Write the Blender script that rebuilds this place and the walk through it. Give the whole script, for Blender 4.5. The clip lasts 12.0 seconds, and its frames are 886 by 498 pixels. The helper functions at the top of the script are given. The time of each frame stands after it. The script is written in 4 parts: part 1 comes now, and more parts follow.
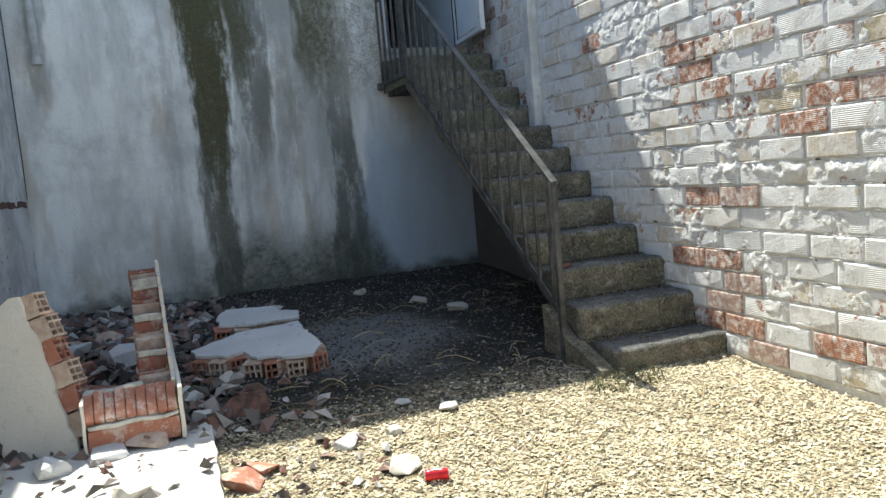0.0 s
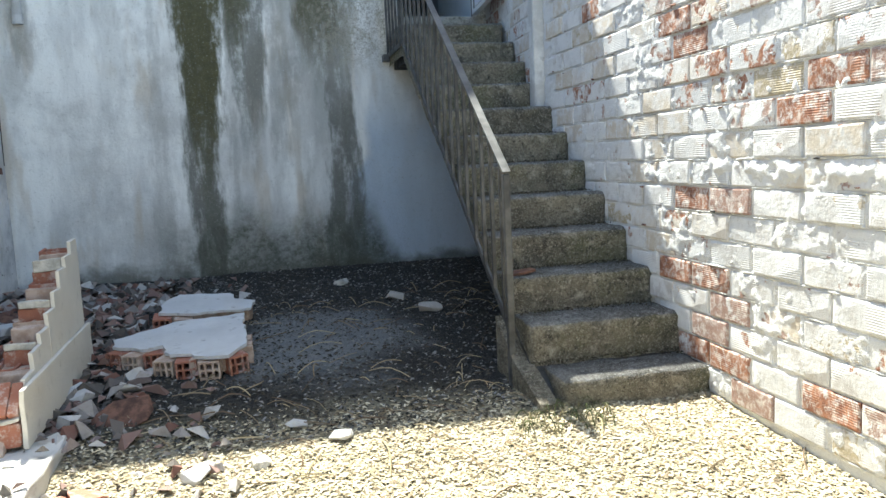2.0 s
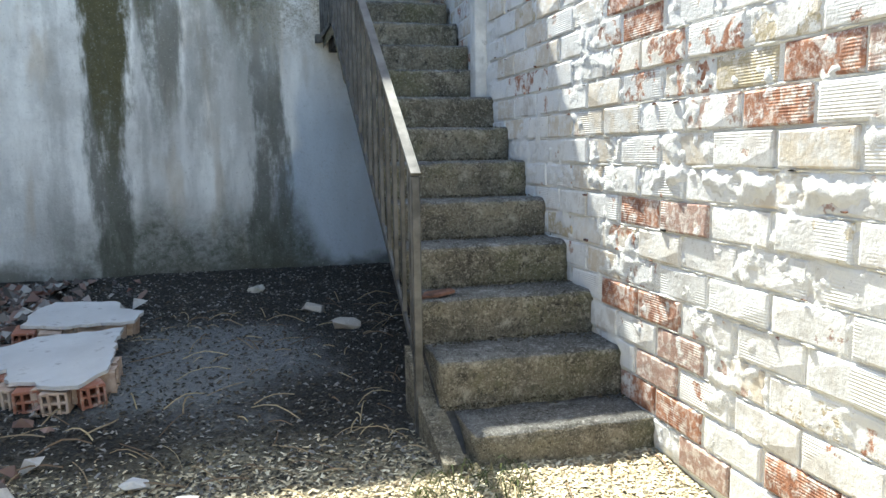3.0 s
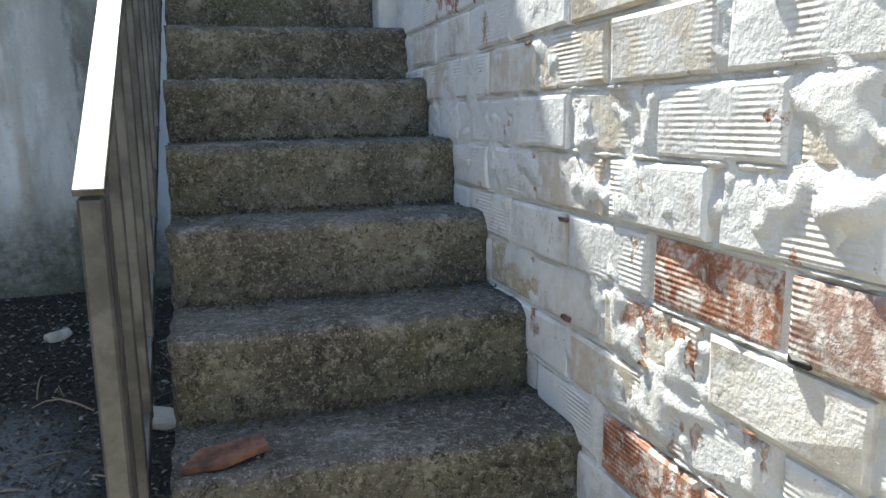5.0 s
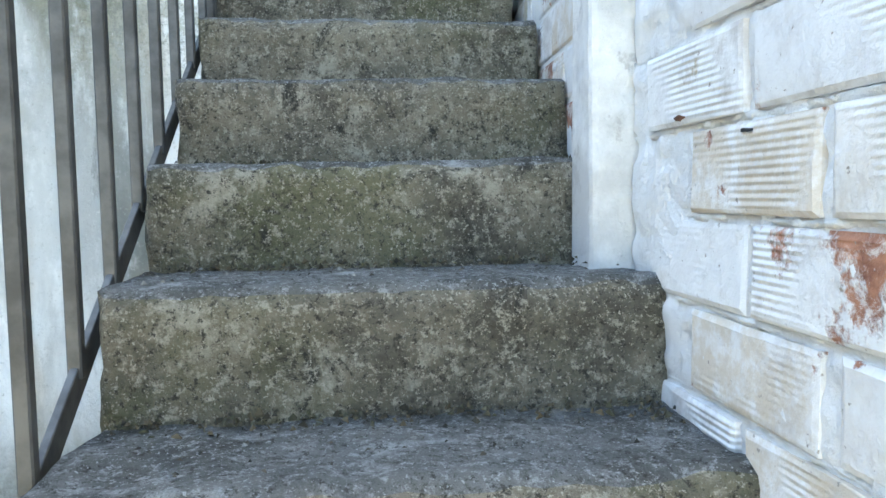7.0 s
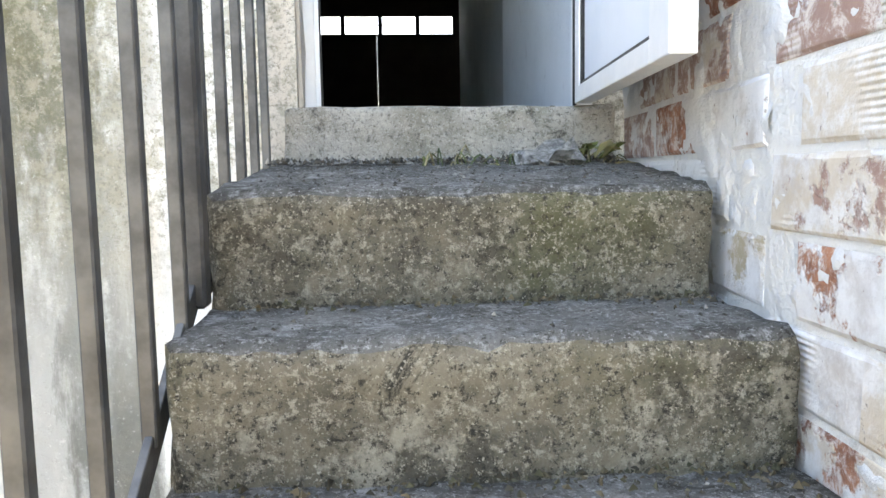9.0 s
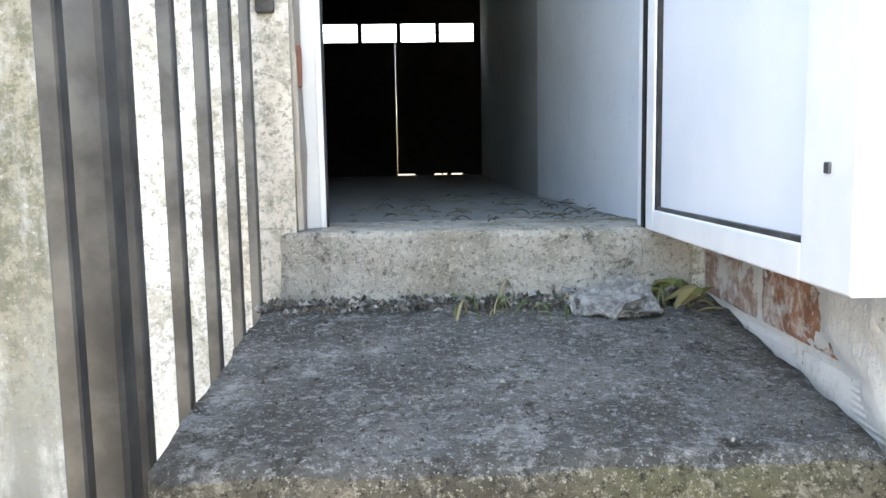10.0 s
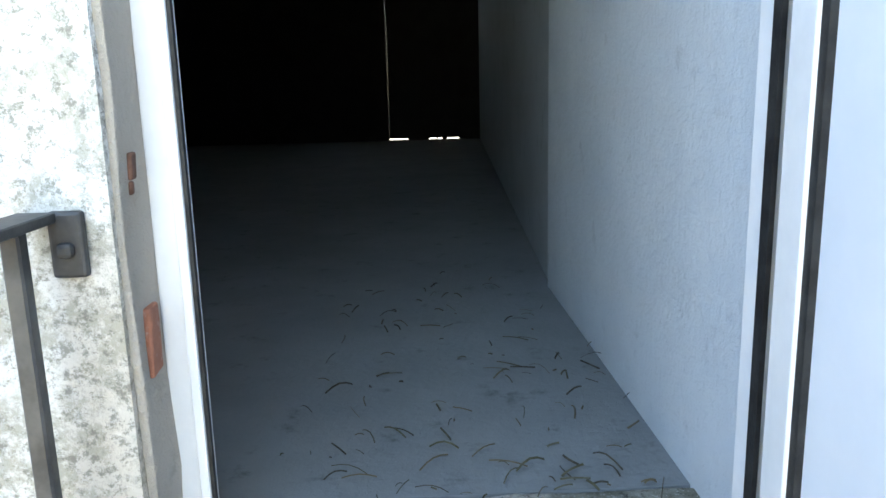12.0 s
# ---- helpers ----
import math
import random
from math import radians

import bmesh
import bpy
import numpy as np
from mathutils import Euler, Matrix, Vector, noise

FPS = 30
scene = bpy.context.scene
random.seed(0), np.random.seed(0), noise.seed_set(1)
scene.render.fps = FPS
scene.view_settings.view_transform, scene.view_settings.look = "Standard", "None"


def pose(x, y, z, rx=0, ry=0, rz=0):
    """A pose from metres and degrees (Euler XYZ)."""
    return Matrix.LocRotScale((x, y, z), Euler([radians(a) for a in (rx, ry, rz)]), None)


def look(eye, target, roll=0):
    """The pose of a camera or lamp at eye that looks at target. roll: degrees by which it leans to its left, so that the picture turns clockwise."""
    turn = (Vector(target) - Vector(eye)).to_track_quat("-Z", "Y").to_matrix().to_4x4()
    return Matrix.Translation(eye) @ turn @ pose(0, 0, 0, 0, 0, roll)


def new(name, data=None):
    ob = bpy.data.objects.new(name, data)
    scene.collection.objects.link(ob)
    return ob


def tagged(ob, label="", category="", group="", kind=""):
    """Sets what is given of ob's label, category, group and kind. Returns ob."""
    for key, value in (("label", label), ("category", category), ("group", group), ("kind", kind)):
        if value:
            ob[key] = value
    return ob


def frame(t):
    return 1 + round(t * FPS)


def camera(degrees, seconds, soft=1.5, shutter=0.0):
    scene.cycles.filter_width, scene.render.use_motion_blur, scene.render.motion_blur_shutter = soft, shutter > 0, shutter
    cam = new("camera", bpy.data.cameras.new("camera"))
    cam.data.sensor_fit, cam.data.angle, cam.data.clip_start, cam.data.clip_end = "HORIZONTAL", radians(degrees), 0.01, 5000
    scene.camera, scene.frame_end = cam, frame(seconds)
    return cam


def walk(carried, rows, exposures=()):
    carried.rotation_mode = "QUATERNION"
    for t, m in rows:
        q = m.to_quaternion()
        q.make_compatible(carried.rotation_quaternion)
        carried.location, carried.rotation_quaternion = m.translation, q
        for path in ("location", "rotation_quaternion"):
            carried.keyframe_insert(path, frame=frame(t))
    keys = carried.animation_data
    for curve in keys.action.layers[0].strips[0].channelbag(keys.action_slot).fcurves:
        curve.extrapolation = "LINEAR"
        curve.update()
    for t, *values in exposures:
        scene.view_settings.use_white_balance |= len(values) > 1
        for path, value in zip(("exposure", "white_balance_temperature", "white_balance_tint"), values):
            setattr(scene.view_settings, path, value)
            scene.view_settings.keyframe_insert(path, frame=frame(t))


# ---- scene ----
cam = camera(61.2, 12.0, 1.5, 0.0)
PATH = [
    (0, (-2.858, -3.471, 1.227), (-2.212, -1.589, 1.022), -5.1),
    (0.5, (-2.712, -3.425, 1.194), (-2.253, -1.486, 1.022), -4.8),
    (1, (-2.475, -3.24, 1.179), (-2.108, -1.283, 0.986), -4.8),
    (1.5, (-2.218, -3.145, 1.204), (-1.838, -1.193, 0.99), -4.7),
    (2, (-1.916, -3.062, 1.192), (-1.491, -1.122, 0.952), -2.7),
    (2.5, (-1.691, -2.793, 1.212), (-1.239, -0.862, 0.956), -1.2),
    (3, (-1.468, -2.481, 1.199), (-0.973, -0.561, 0.939), -0.9),
    (3.5, (-1.249, -2.084, 1.215), (-0.749, -0.16, 0.993), -0.0),
    (3.7, (-1.167, -1.895, 1.193), (-0.663, 0.027, 0.962), 0.3),
    (5.5, (-0.535, -0.286, 1.219), (0.029, 1.597, 0.855), -1.5),
    (6, (-0.477, 0.226, 1.337), (0.051, 2.134, 1.052), -0.8),
    (6.5, (-0.473, 0.653, 1.456), (-0.177, 2.626, 1.317), -1.2),
    (7, (-0.449, 0.877, 1.642), (-0.225, 2.859, 1.505), -1.0),
    (7.5, (-0.434, 1.128, 1.81), (-0.317, 3.12, 1.665), -1.3),
    (9.5, (-0.544, 2.037, 2.462), (-0.406, 4.021, 2.248), -0.9),
    (10, (-0.528, 2.253, 2.613), (-0.441, 4.239, 2.394), -1.0),
    (10.5, (-0.522, 2.45, 2.767), (-0.47, 4.437, 2.544), -1.2),
    (11, (-0.46, 2.642, 2.872), (-0.384, 4.625, 2.621), -1.7),
    (11.5, (-0.42, 2.821, 2.952), (-0.348, 4.795, 2.635), -1.3),
    (12, (-0.435, 2.996, 3.116), (-0.351, 4.953, 2.711), -1.4),
]
EXPOSURES = [(0.0, 1.30, 6500, 3), (0.4, 1.70, 6500, 2), (1.5, 1.90, 6500, 2), (2.5, 2.0, 6500, 2), (3.7, 2.03, 6500, 2), (5.5, 1.75, 6400, 3), (6.5, 3.0, 6400, -3),
             (7.5, 3.52, 7200, 3), (9.5, 3.92, 8500, 10), (11.0, 3.92, 7900, 7), (12.0, 3.80, 7600, 4)]
walk(cam, [(t, look(eye, target, roll)) for t, eye, target, roll in PATH], EXPOSURES)

# ---------------------------------------------------------------- light
SUN = Vector((0.12, -0.71, -1.10)).normalized()
world = bpy.data.worlds.new("world")
scene.world = world
world.use_nodes = True
wn = world.node_tree
sky = wn.nodes.new("ShaderNodeTexSky")
sky.sky_type = "NISHITA"
sky.sun_disc = False
sky.sun_elevation = math.asin(-SUN.z)
sky.sun_rotation = math.atan2(-SUN.x, -SUN.y)
wn.links.new(sky.outputs[0], wn.nodes["Background"].inputs[0])
wn.nodes["Background"].inputs[1].default_value = 0.135
sun_data = bpy.data.lights.new("sun", "SUN")
sun_data.energy = 5.0
sun_data.angle = radians(0.5)
sun_data.color = (1.0, 0.95, 0.87)
sun = new("sun", sun_data)
sun.rotation_mode = "QUATERNION"
sun.rotation_quaternion = SUN.to_track_quat("-Z", "Y")


# ---------------------------------------------------------------- materials
class Mat:
    """A small builder of node materials."""

    def __init__(self, name, rough=0.9, metal=0.0, coords="Object"):
        self.m = bpy.data.materials.new(name)
        self.m.use_nodes = True
        self.t = self.m.node_tree
        self.b = self.t.nodes["Principled BSDF"]
        self.b.inputs["Roughness"].default_value = rough
        self.b.inputs["Metallic"].default_value = metal
        self.b.inputs["Specular IOR Level"].default_value = 0.3
        self.co = self.node("ShaderNodeTexCoord").outputs[coords]

    def node(self, kind, **inputs):
        n = self.t.nodes.new(kind)
        for key, v in inputs.items():
            self.put(n.inputs[key.replace("_", " ")], v)
        return n

    def put(self, socket, v):
        if isinstance(v, bpy.types.NodeSocket):
            self.t.links.new(v, socket)
        else:
            socket.default_value = v

    def scaled(self, x, y, z):
        n = self.node("ShaderNodeMapping", Vector=self.co)
        n.inputs["Scale"].default_value = (x, y, z)
        return n.outputs[0]

    def noise(self, scale, detail=4, rough=0.6, vec=None, distort=0.0):
        n = self.node("ShaderNodeTexNoise", Vector=vec or self.co, Scale=scale, Detail=detail, Roughness=rough, Distortion=distort)
        return n.outputs["Fac"]

    def voronoi(self, scale, out="Distance", vec=None):
        return self.node("ShaderNodeTexVoronoi", Vector=vec or self.co, Scale=scale).outputs[out]

    def ramp(self, fac, lo, hi, a=0.0, b=1.0):
        n = self.node("ShaderNodeMapRange", Value=fac)
        for i, v in zip((1, 2, 3, 4), (lo, hi, a, b)):
            n.inputs[i].default_value = v
        n.interpolation_type = "SMOOTHSTEP"
        return n.outputs[0]

    def calc(self, op, a, b=0.0):
        n = self.node("ShaderNodeMath")
        n.operation = op
        self.put(n.inputs[0], a)
        self.put(n.inputs[1], b)
        n.use_clamp = False
        return n.outputs[0]

    def mix(self, fac, a, b):
        n = self.node("ShaderNodeMix")
        n.data_type = "RGBA"
        for i, v in ((0, fac), (6, a), (7, b)):
            if isinstance(v, tuple) and len(v) == 3:
                v = (*v, 1)
            self.put(n.inputs[i], v)
        return n.outputs[2]

    def axis(self, i):
        return self.node("ShaderNodeSeparateXYZ", Vector=self.co).outputs[i]

    def rand(self):
        return self.node("ShaderNodeObjectInfo").outputs["Random"]

    def island(self):
        return self.node("ShaderNodeNewGeometry").outputs["Random Per Island"]

    def done(self, colour, bump=None, strength=0.5, depth=0.01):
        self.put(self.b.inputs["Base Color"], (*colour, 1) if isinstance(colour, tuple) and len(colour) == 3 else colour)
        if bump is not None:
            n = self.node("ShaderNodeBump", Height=bump, Strength=strength, Distance=depth)
            self.t.links.new(n.outputs[0], self.b.inputs["Normal"])
        return self.m


def painted_brick(name, lo, hi, ribs=True):
    """Whitewashed hollow brick; lo and hi say how much paint has come off."""
    m = Mat(name, 0.75)
    r = m.rand()
    offset = m.node("ShaderNodeCombineXYZ", X=m.calc("MULTIPLY", r, 37.0), Y=m.calc("MULTIPLY", r, 91.0))
    v = m.node("ShaderNodeVectorMath", )
    v.operation = "ADD"
    m.put(v.inputs[0], m.co)
    m.put(v.inputs[1], offset.outputs[0])
    v = v.outputs[0]
    bare = m.ramp(m.noise(9, 6, 0.65, v), lo, hi)
    clay = m.mix(m.ramp(m.noise(14, 6, 0.7, v), 0.35, 0.65), (0.20, 0.085, 0.055), (0.42, 0.20, 0.12))
    hue = m.calc("FRACT", m.calc("MULTIPLY", r, 53.0))
    clay = m.mix(m.ramp(hue, 0.62, 0.68), clay, m.mix(m.noise(20, 5, 0.7, v), (0.26, 0.15, 0.125), (0.42, 0.30, 0.25)))
    clay = m.mix(m.ramp(r, 0.78, 0.86), clay, (0.42, 0.36, 0.25))
    paint = m.mix(m.noise(22, 5, 0.7, v), (0.60, 0.60, 0.60), (0.81, 0.81, 0.80))
    paint = m.mix(m.ramp(m.noise(7, 6, 0.7, v), 0.48, 0.66), paint, (0.50, 0.475, 0.45))
    tint = m.calc("FRACT", m.calc("MULTIPLY", r, 17.0))
    paint = m.mix(m.calc("MULTIPLY", m.ramp(tint, 0.70, 0.78), m.ramp(m.noise(12, 6, 0.75, v), 0.40, 0.58, 0.1, 0.75)), paint, (0.54, 0.46, 0.35))
    paint = m.mix(m.calc("MULTIPLY", m.ramp(tint, 0.35, 0.25), 0.45), paint, (0.60, 0.61, 0.62))
    lime = m.ramp(m.noise(26, 8, 0.8, v, 0.5), 0.46, 0.60, 0.0, 0.8)
    col = m.mix(bare, paint, m.mix(lime, clay, (0.66, 0.62, 0.58)))
    col = m.mix(m.ramp(m.noise(70, 3, 0.6, v), 0.66, 0.74), col, (0.30, 0.27, 0.24))
    z = m.axis(2)
    rib = m.calc("SINE", m.calc("MULTIPLY", z, 690.0))
    rib = m.calc("MULTIPLY", rib, m.ramp(m.noise(4, 2, 0.5, v), 0.52, 0.66)) if ribs else 0.0
    h = m.calc("ADD", m.calc("MULTIPLY", rib, 0.22), m.calc("MULTIPLY", m.noise(60, 4, 0.7, v), 0.7))
    h = m.calc("SUBTRACT", h, m.calc("MULTIPLY", bare, 0.35))
    return m.done(col, h, 0.7, 0.006)


def plaster_back():
    m = Mat("stained_plaster", 0.88)
    x, z = m.axis(0), m.axis(2)
    tall = m.scaled(1, 1, 0.26)
    wob = m.calc("ADD", x, m.calc("MULTIPLY", m.calc("SUBTRACT", m.noise(1.6, 3, 0.6, m.scaled(1, 1, 0.5)), 0.5), 0.35))
    fine = m.noise(9, 6, 0.65, tall)
    broad = m.noise(3, 4, 0.6, tall)

    ragged = m.calc("MULTIPLY", m.calc("SUBTRACT", m.noise(14, 7, 0.7, m.scaled(1, 1, 0.22)), 0.5), 0.24)
    blot = m.noise(20, 7, 0.75)

    def streak(centre, low, high, foot, top, power):
        """A dribble of damp, low wide near the ground and high wide at 2.8 m, fading between two heights."""
        d = m.calc("ABSOLUTE", m.calc("SUBTRACT", wob, centre))
        d = m.calc("SUBTRACT", m.calc("ADD", d, ragged), m.ramp(z, 0.6, 2.8, low, high))
        s = m.ramp(d, -0.045, 0.035, 1.0, 0.0)
        s = m.calc("MULTIPLY", s, m.ramp(m.calc("ADD", z, m.calc("MULTIPLY", ragged, 4.0)), foot, top))
        s = m.calc("MULTIPLY", s, m.ramp(m.calc("ADD", fine, m.calc("MULTIPLY", m.calc("SUBTRACT", blot, 0.5), 0.5)), 0.28, 0.52, 0.4, 1.0))
        return m.calc("MULTIPLY", s, power)

    white = m.mix(m.ramp(broad, 0.36, 0.62), (0.62, 0.62, 0.60), (0.86, 0.86, 0.83))
    white = m.mix(m.ramp(fine, 0.54, 0.70, 0.0, 0.22), white, (0.46, 0.46, 0.44))
    white = m.mix(m.ramp(m.noise(1.5, 6, 0.65), 0.46, 0.66, 0.0, 0.75), white, (0.52, 0.52, 0.50))
    ochre = m.calc("MULTIPLY", m.ramp(m.noise(4.5, 3, 0.5, tall), 0.5, 0.66), 0.55)
    col = m.mix(ochre, white, (0.50, 0.42, 0.31))
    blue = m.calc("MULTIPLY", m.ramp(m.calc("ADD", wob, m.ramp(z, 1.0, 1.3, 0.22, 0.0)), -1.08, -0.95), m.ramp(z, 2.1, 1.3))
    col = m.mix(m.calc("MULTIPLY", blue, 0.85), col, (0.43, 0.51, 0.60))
    grey = streak(-1.48, 0.26, 0.36, 0.4, 1.9, 0.5)
    for c, lo_w, hi_w, foot, top, p in ((-1.29, 0.19, 0.10, 2.9, 1.5, 0.92), (-2.50, 0.13, 0.14, -0.4, 0.4, 0.92), (-2.08, 0.07, 0.18, 0.9, 1.9, 0.85), (-1.84, 0.08, 0.07, 0.5, 1.6, 0.5), (-2.25, 0.05, 0.05, 0.0, 0.8, 0.4), (-1.65, 0.05, 0.04, 0.0, 0.8, 0.4),
                                        (-3.20, 0.05, 0.10, 0.5, 2.6, 0.22), (-3.86, 0.03, 0.10, 1.9, 2.3, 0.5), (-2.85, 0.10, 0.03, 0.2, 0.5, 0.3)):
        grey = m.calc("MAXIMUM", grey, streak(c, lo_w, hi_w, foot, top, p))
    col = m.mix(grey, col, m.mix(blot, (0.075, 0.078, 0.066), (0.22, 0.22, 0.195)))
    dark = streak(-2.47, 0.05, 0.21, 0.4, 1.8, 1.0)
    dark = m.calc("MAXIMUM", dark, streak(-2.16, 0.02, 0.13, 1.9, 2.6, 0.85))
    dark = m.calc("MAXIMUM", dark, streak(-1.42, 0.02, 0.22, 1.7, 2.6, 0.9))
    col = m.mix(dark, col, m.mix(blot, (0.035, 0.035, 0.02), (0.15, 0.14, 0.07)))
    edge = m.calc("ADD", z, m.calc("MULTIPLY", m.calc("SUBTRACT", m.noise(2.2, 5, 0.65), 0.5), 0.7))
    damp = m.calc("MULTIPLY", m.ramp(edge, 1.0, 0.45), m.calc("MULTIPLY", m.ramp(wob, -3.3, -2.4), m.ramp(m.calc("ADD", wob, m.calc("MULTIPLY", z, 0.35)), -0.62, -0.85)))
    col = m.mix(m.calc("MULTIPLY", damp, m.ramp(blot, 0.3, 0.7, 0.95, 0.6)), col, (0.07, 0.075, 0.05))
    base = m.ramp(edge, 0.42, 0.22)
    col = m.mix(m.calc("MULTIPLY", base, 0.8), col, (0.09, 0.09, 0.065))
    up = m.calc("MULTIPLY", m.ramp(wob, -1.75, -1.25), m.ramp(z, 1.9, 2.3))
    col = m.mix(m.calc("MULTIPLY", up, m.ramp(m.noise(16, 8, 0.85), 0.46, 0.57, 0.0, 0.75)), col, (0.34, 0.32, 0.255))
    col = m.mix(m.calc("MULTIPLY", up, m.ramp(m.noise(60, 6, 0.85), 0.51, 0.60, 0.0, 0.8)), col, (0.20, 0.19, 0.155))
    col = m.mix(m.ramp(m.noise(38, 8, 0.85), 0.56, 0.64, 0.0, 0.4), col, (0.22, 0.22, 0.19))
    col = m.mix(m.ramp(m.noise(52, 8, 0.85), 0.57, 0.65, 0.0, 0.35), col, (0.80, 0.79, 0.76))
    spots = m.ramp(m.noise(48, 4, 0.65), 0.64, 0.72, 0.0, 0.5)
    col = m.mix(spots, col, (0.27, 0.26, 0.23))
    h = m.calc("ADD", m.noise(45, 5, 0.7), m.calc("MULTIPLY", m.noise(5, 3, 0.5), 1.6))
    return m.done(col, h, 0.5, 0.012)


def plaster(name, a, b, dirt=(0.3, 0.28, 0.24), amount=0.4, bump=0.4):
    m = Mat(name, 0.88)
    col = m.mix(m.noise(3, 5, 0.65), a, b)
    col = m.mix(m.ramp(m.noise(11, 6, 0.7), 0.56, 0.75, 0.0, amount), col, dirt)
    h = m.calc("ADD", m.noise(60, 5, 0.7), m.noise(7, 3, 0.5))
    return m.done(col, h, bump, 0.01)


def concrete(name, a, b, moss, light, amount, grain=0.6, coords="Object"):
    m = Mat(name, 0.92, coords=coords)
    col = m.mix(m.ramp(m.noise(4, 8, 0.75), 0.34, 0.66), a, b)
    col = m.mix(m.ramp(m.noise(1.9, 5, 0.65), 0.44, 0.64, 0.0, amount), col, moss)
    col = m.mix(m.ramp(m.noise(9, 7, 0.75), 0.53, 0.68, 0.0, 0.6 * grain), col, light)
    col = m.mix(m.ramp(m.noise(11, 7, 0.8, distort=0.6), 0.54, 0.66, 0.0, 0.8 * grain), col, (0.045, 0.042, 0.032))
    col = m.mix(m.ramp(m.noise(55, 6, 0.85), 0.52, 0.62, 0.0, 0.6 * grain), col, light)
    col = m.mix(m.ramp(m.noise(80, 5, 0.85), 0.53, 0.62, 0.0, 0.7 * grain), col, (0.05, 0.045, 0.035))
    col = m.mix(m.ramp(m.noise(170, 3, 0.7), 0.60, 0.66, 0.0, 0.8 * grain), col, light)
    h = m.calc("ADD", m.noise(95, 5, 0.8), m.calc("MULTIPLY", m.noise(22, 5, 0.65), 1.5))
    return m.done(col, h, 1.0, 0.016)


def plain(name, a, b, scale=20, rough=0.7, metal=0.0, bump=0.2, depth=0.004):
    m = Mat(name, rough, metal)
    n = m.noise(scale, 5, 0.65)
    return m.done(m.mix(m.ramp(n, 0.35, 0.65), a, b), m.noise(scale * 4, 4, 0.6), bump, depth)


def by_island(name, colours, rough=0.9):
    m = Mat(name, rough)
    r = m.island()
    col = colours[0]
    for i, c in enumerate(colours[1:], 1):
        k = i / len(colours)
        col = m.mix(m.ramp(r, k - 0.02, k + 0.02), col, c)
    col = m.mix(m.ramp(m.noise(30, 4, 0.7), 0.45, 0.7, 0.0, 0.35), col, (0.16, 0.14, 0.11))
    return m.done(col, m.noise(120, 3, 0.6), 0.4, 0.004)


def ground_material():
    m = Mat("litter_ground", 0.95)
    x, y = m.axis(0), m.axis(1)
    wob = m.calc("MULTIPLY", m.calc("SUBTRACT", m.noise(1.7, 4, 0.6), 0.5), 0.9)
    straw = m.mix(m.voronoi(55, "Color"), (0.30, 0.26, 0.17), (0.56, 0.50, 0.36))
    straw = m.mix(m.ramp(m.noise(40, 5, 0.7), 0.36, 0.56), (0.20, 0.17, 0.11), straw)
    # the house's shade is painted in: straw turns to near-black earth about y = 0
    shaded_soil = m.mix(m.noise(30, 6, 0.75), (0.014, 0.013, 0.011), (0.065, 0.06, 0.052))
    col = m.mix(m.ramp(m.calc("ADD", y, wob), -0.1, 0.6), straw, shaded_soil)
    dx = m.calc("MULTIPLY", m.calc("ADD", x, 1.72), 1.3)
    dy = m.calc("SUBTRACT", y, 1.5)
    d = m.calc("SQRT", m.calc("ADD", m.calc("MULTIPLY", dx, dx), m.calc("MULTIPLY", dy, dy)))
    dust = m.ramp(m.calc("ADD", d, wob), 1.0, 0.45)
    pale = m.mix(m.noise(60, 5, 0.75), (0.12, 0.125, 0.125), (0.31, 0.315, 0.31))
    col = m.mix(m.calc("MULTIPLY", dust, 0.9), col, pale)
    h = m.calc("ADD", m.noise(35, 6, 0.75), m.voronoi(60))
    return m.done(col, h, 1.0, 0.02)


M_WALL_BRICK = painted_brick("whitewashed_brick", 0.62, 0.67)
M_WORN_BRICK = painted_brick("worn_whitewashed_brick", 0.50, 0.56)
M_BARE_BRICK = painted_brick("bare_brick", 0.34, 0.44)
M_MORTAR = plaster("whitewashed_mortar", (0.60, 0.59, 0.56), (0.82, 0.82, 0.80), (0.25, 0.23, 0.2), 0.5, 0.8)
M_SMEAR = plaster("smeared_whitewash", (0.56, 0.56, 0.555), (0.78, 0.78, 0.77), (0.42, 0.39, 0.36), 0.55, 0.7)
M_GREY_MORTAR = plaster("grey_mortar", (0.40, 0.36, 0.31), (0.56, 0.52, 0.46), (0.25, 0.22, 0.18), 0.5, 0.8)
# brown brick, darkened to carry the shade below the stairs
M_SHADED_BRICK = plaster("shaded_brickwork", (0.07, 0.06, 0.05), (0.17, 0.14, 0.115), (0.05, 0.05, 0.04), 0.6, 0.8)
M_BACK = plaster_back()
m = Mat("flaking_plaster", 0.88)
flake = m.mix(m.ramp(m.noise(2.5, 6, 0.7), 0.38, 0.62), (0.52, 0.52, 0.51), (0.78, 0.78, 0.77))
flake = m.mix(m.ramp(m.noise(9, 7, 0.75), 0.56, 0.64, 0.0, 0.7), flake, (0.40, 0.39, 0.38))
pock = m.calc("MULTIPLY", m.ramp(m.noise(13, 3, 0.5), 0.67, 0.71), m.ramp(m.axis(2), 1.35, 0.9, 0.15, 1.0))
flake = m.mix(pock, flake, (0.13, 0.12, 0.12))
M_LEFT = m.done(flake, m.calc("SUBTRACT", m.calc("ADD", m.noise(50, 6, 0.75), m.noise(8, 3, 0.5)), pock), 0.7, 0.012)
M_REVEAL = plaster("rough_reveal", (0.33, 0.29, 0.24), (0.55, 0.51, 0.45), (0.2, 0.18, 0.15), 0.6, 0.9)
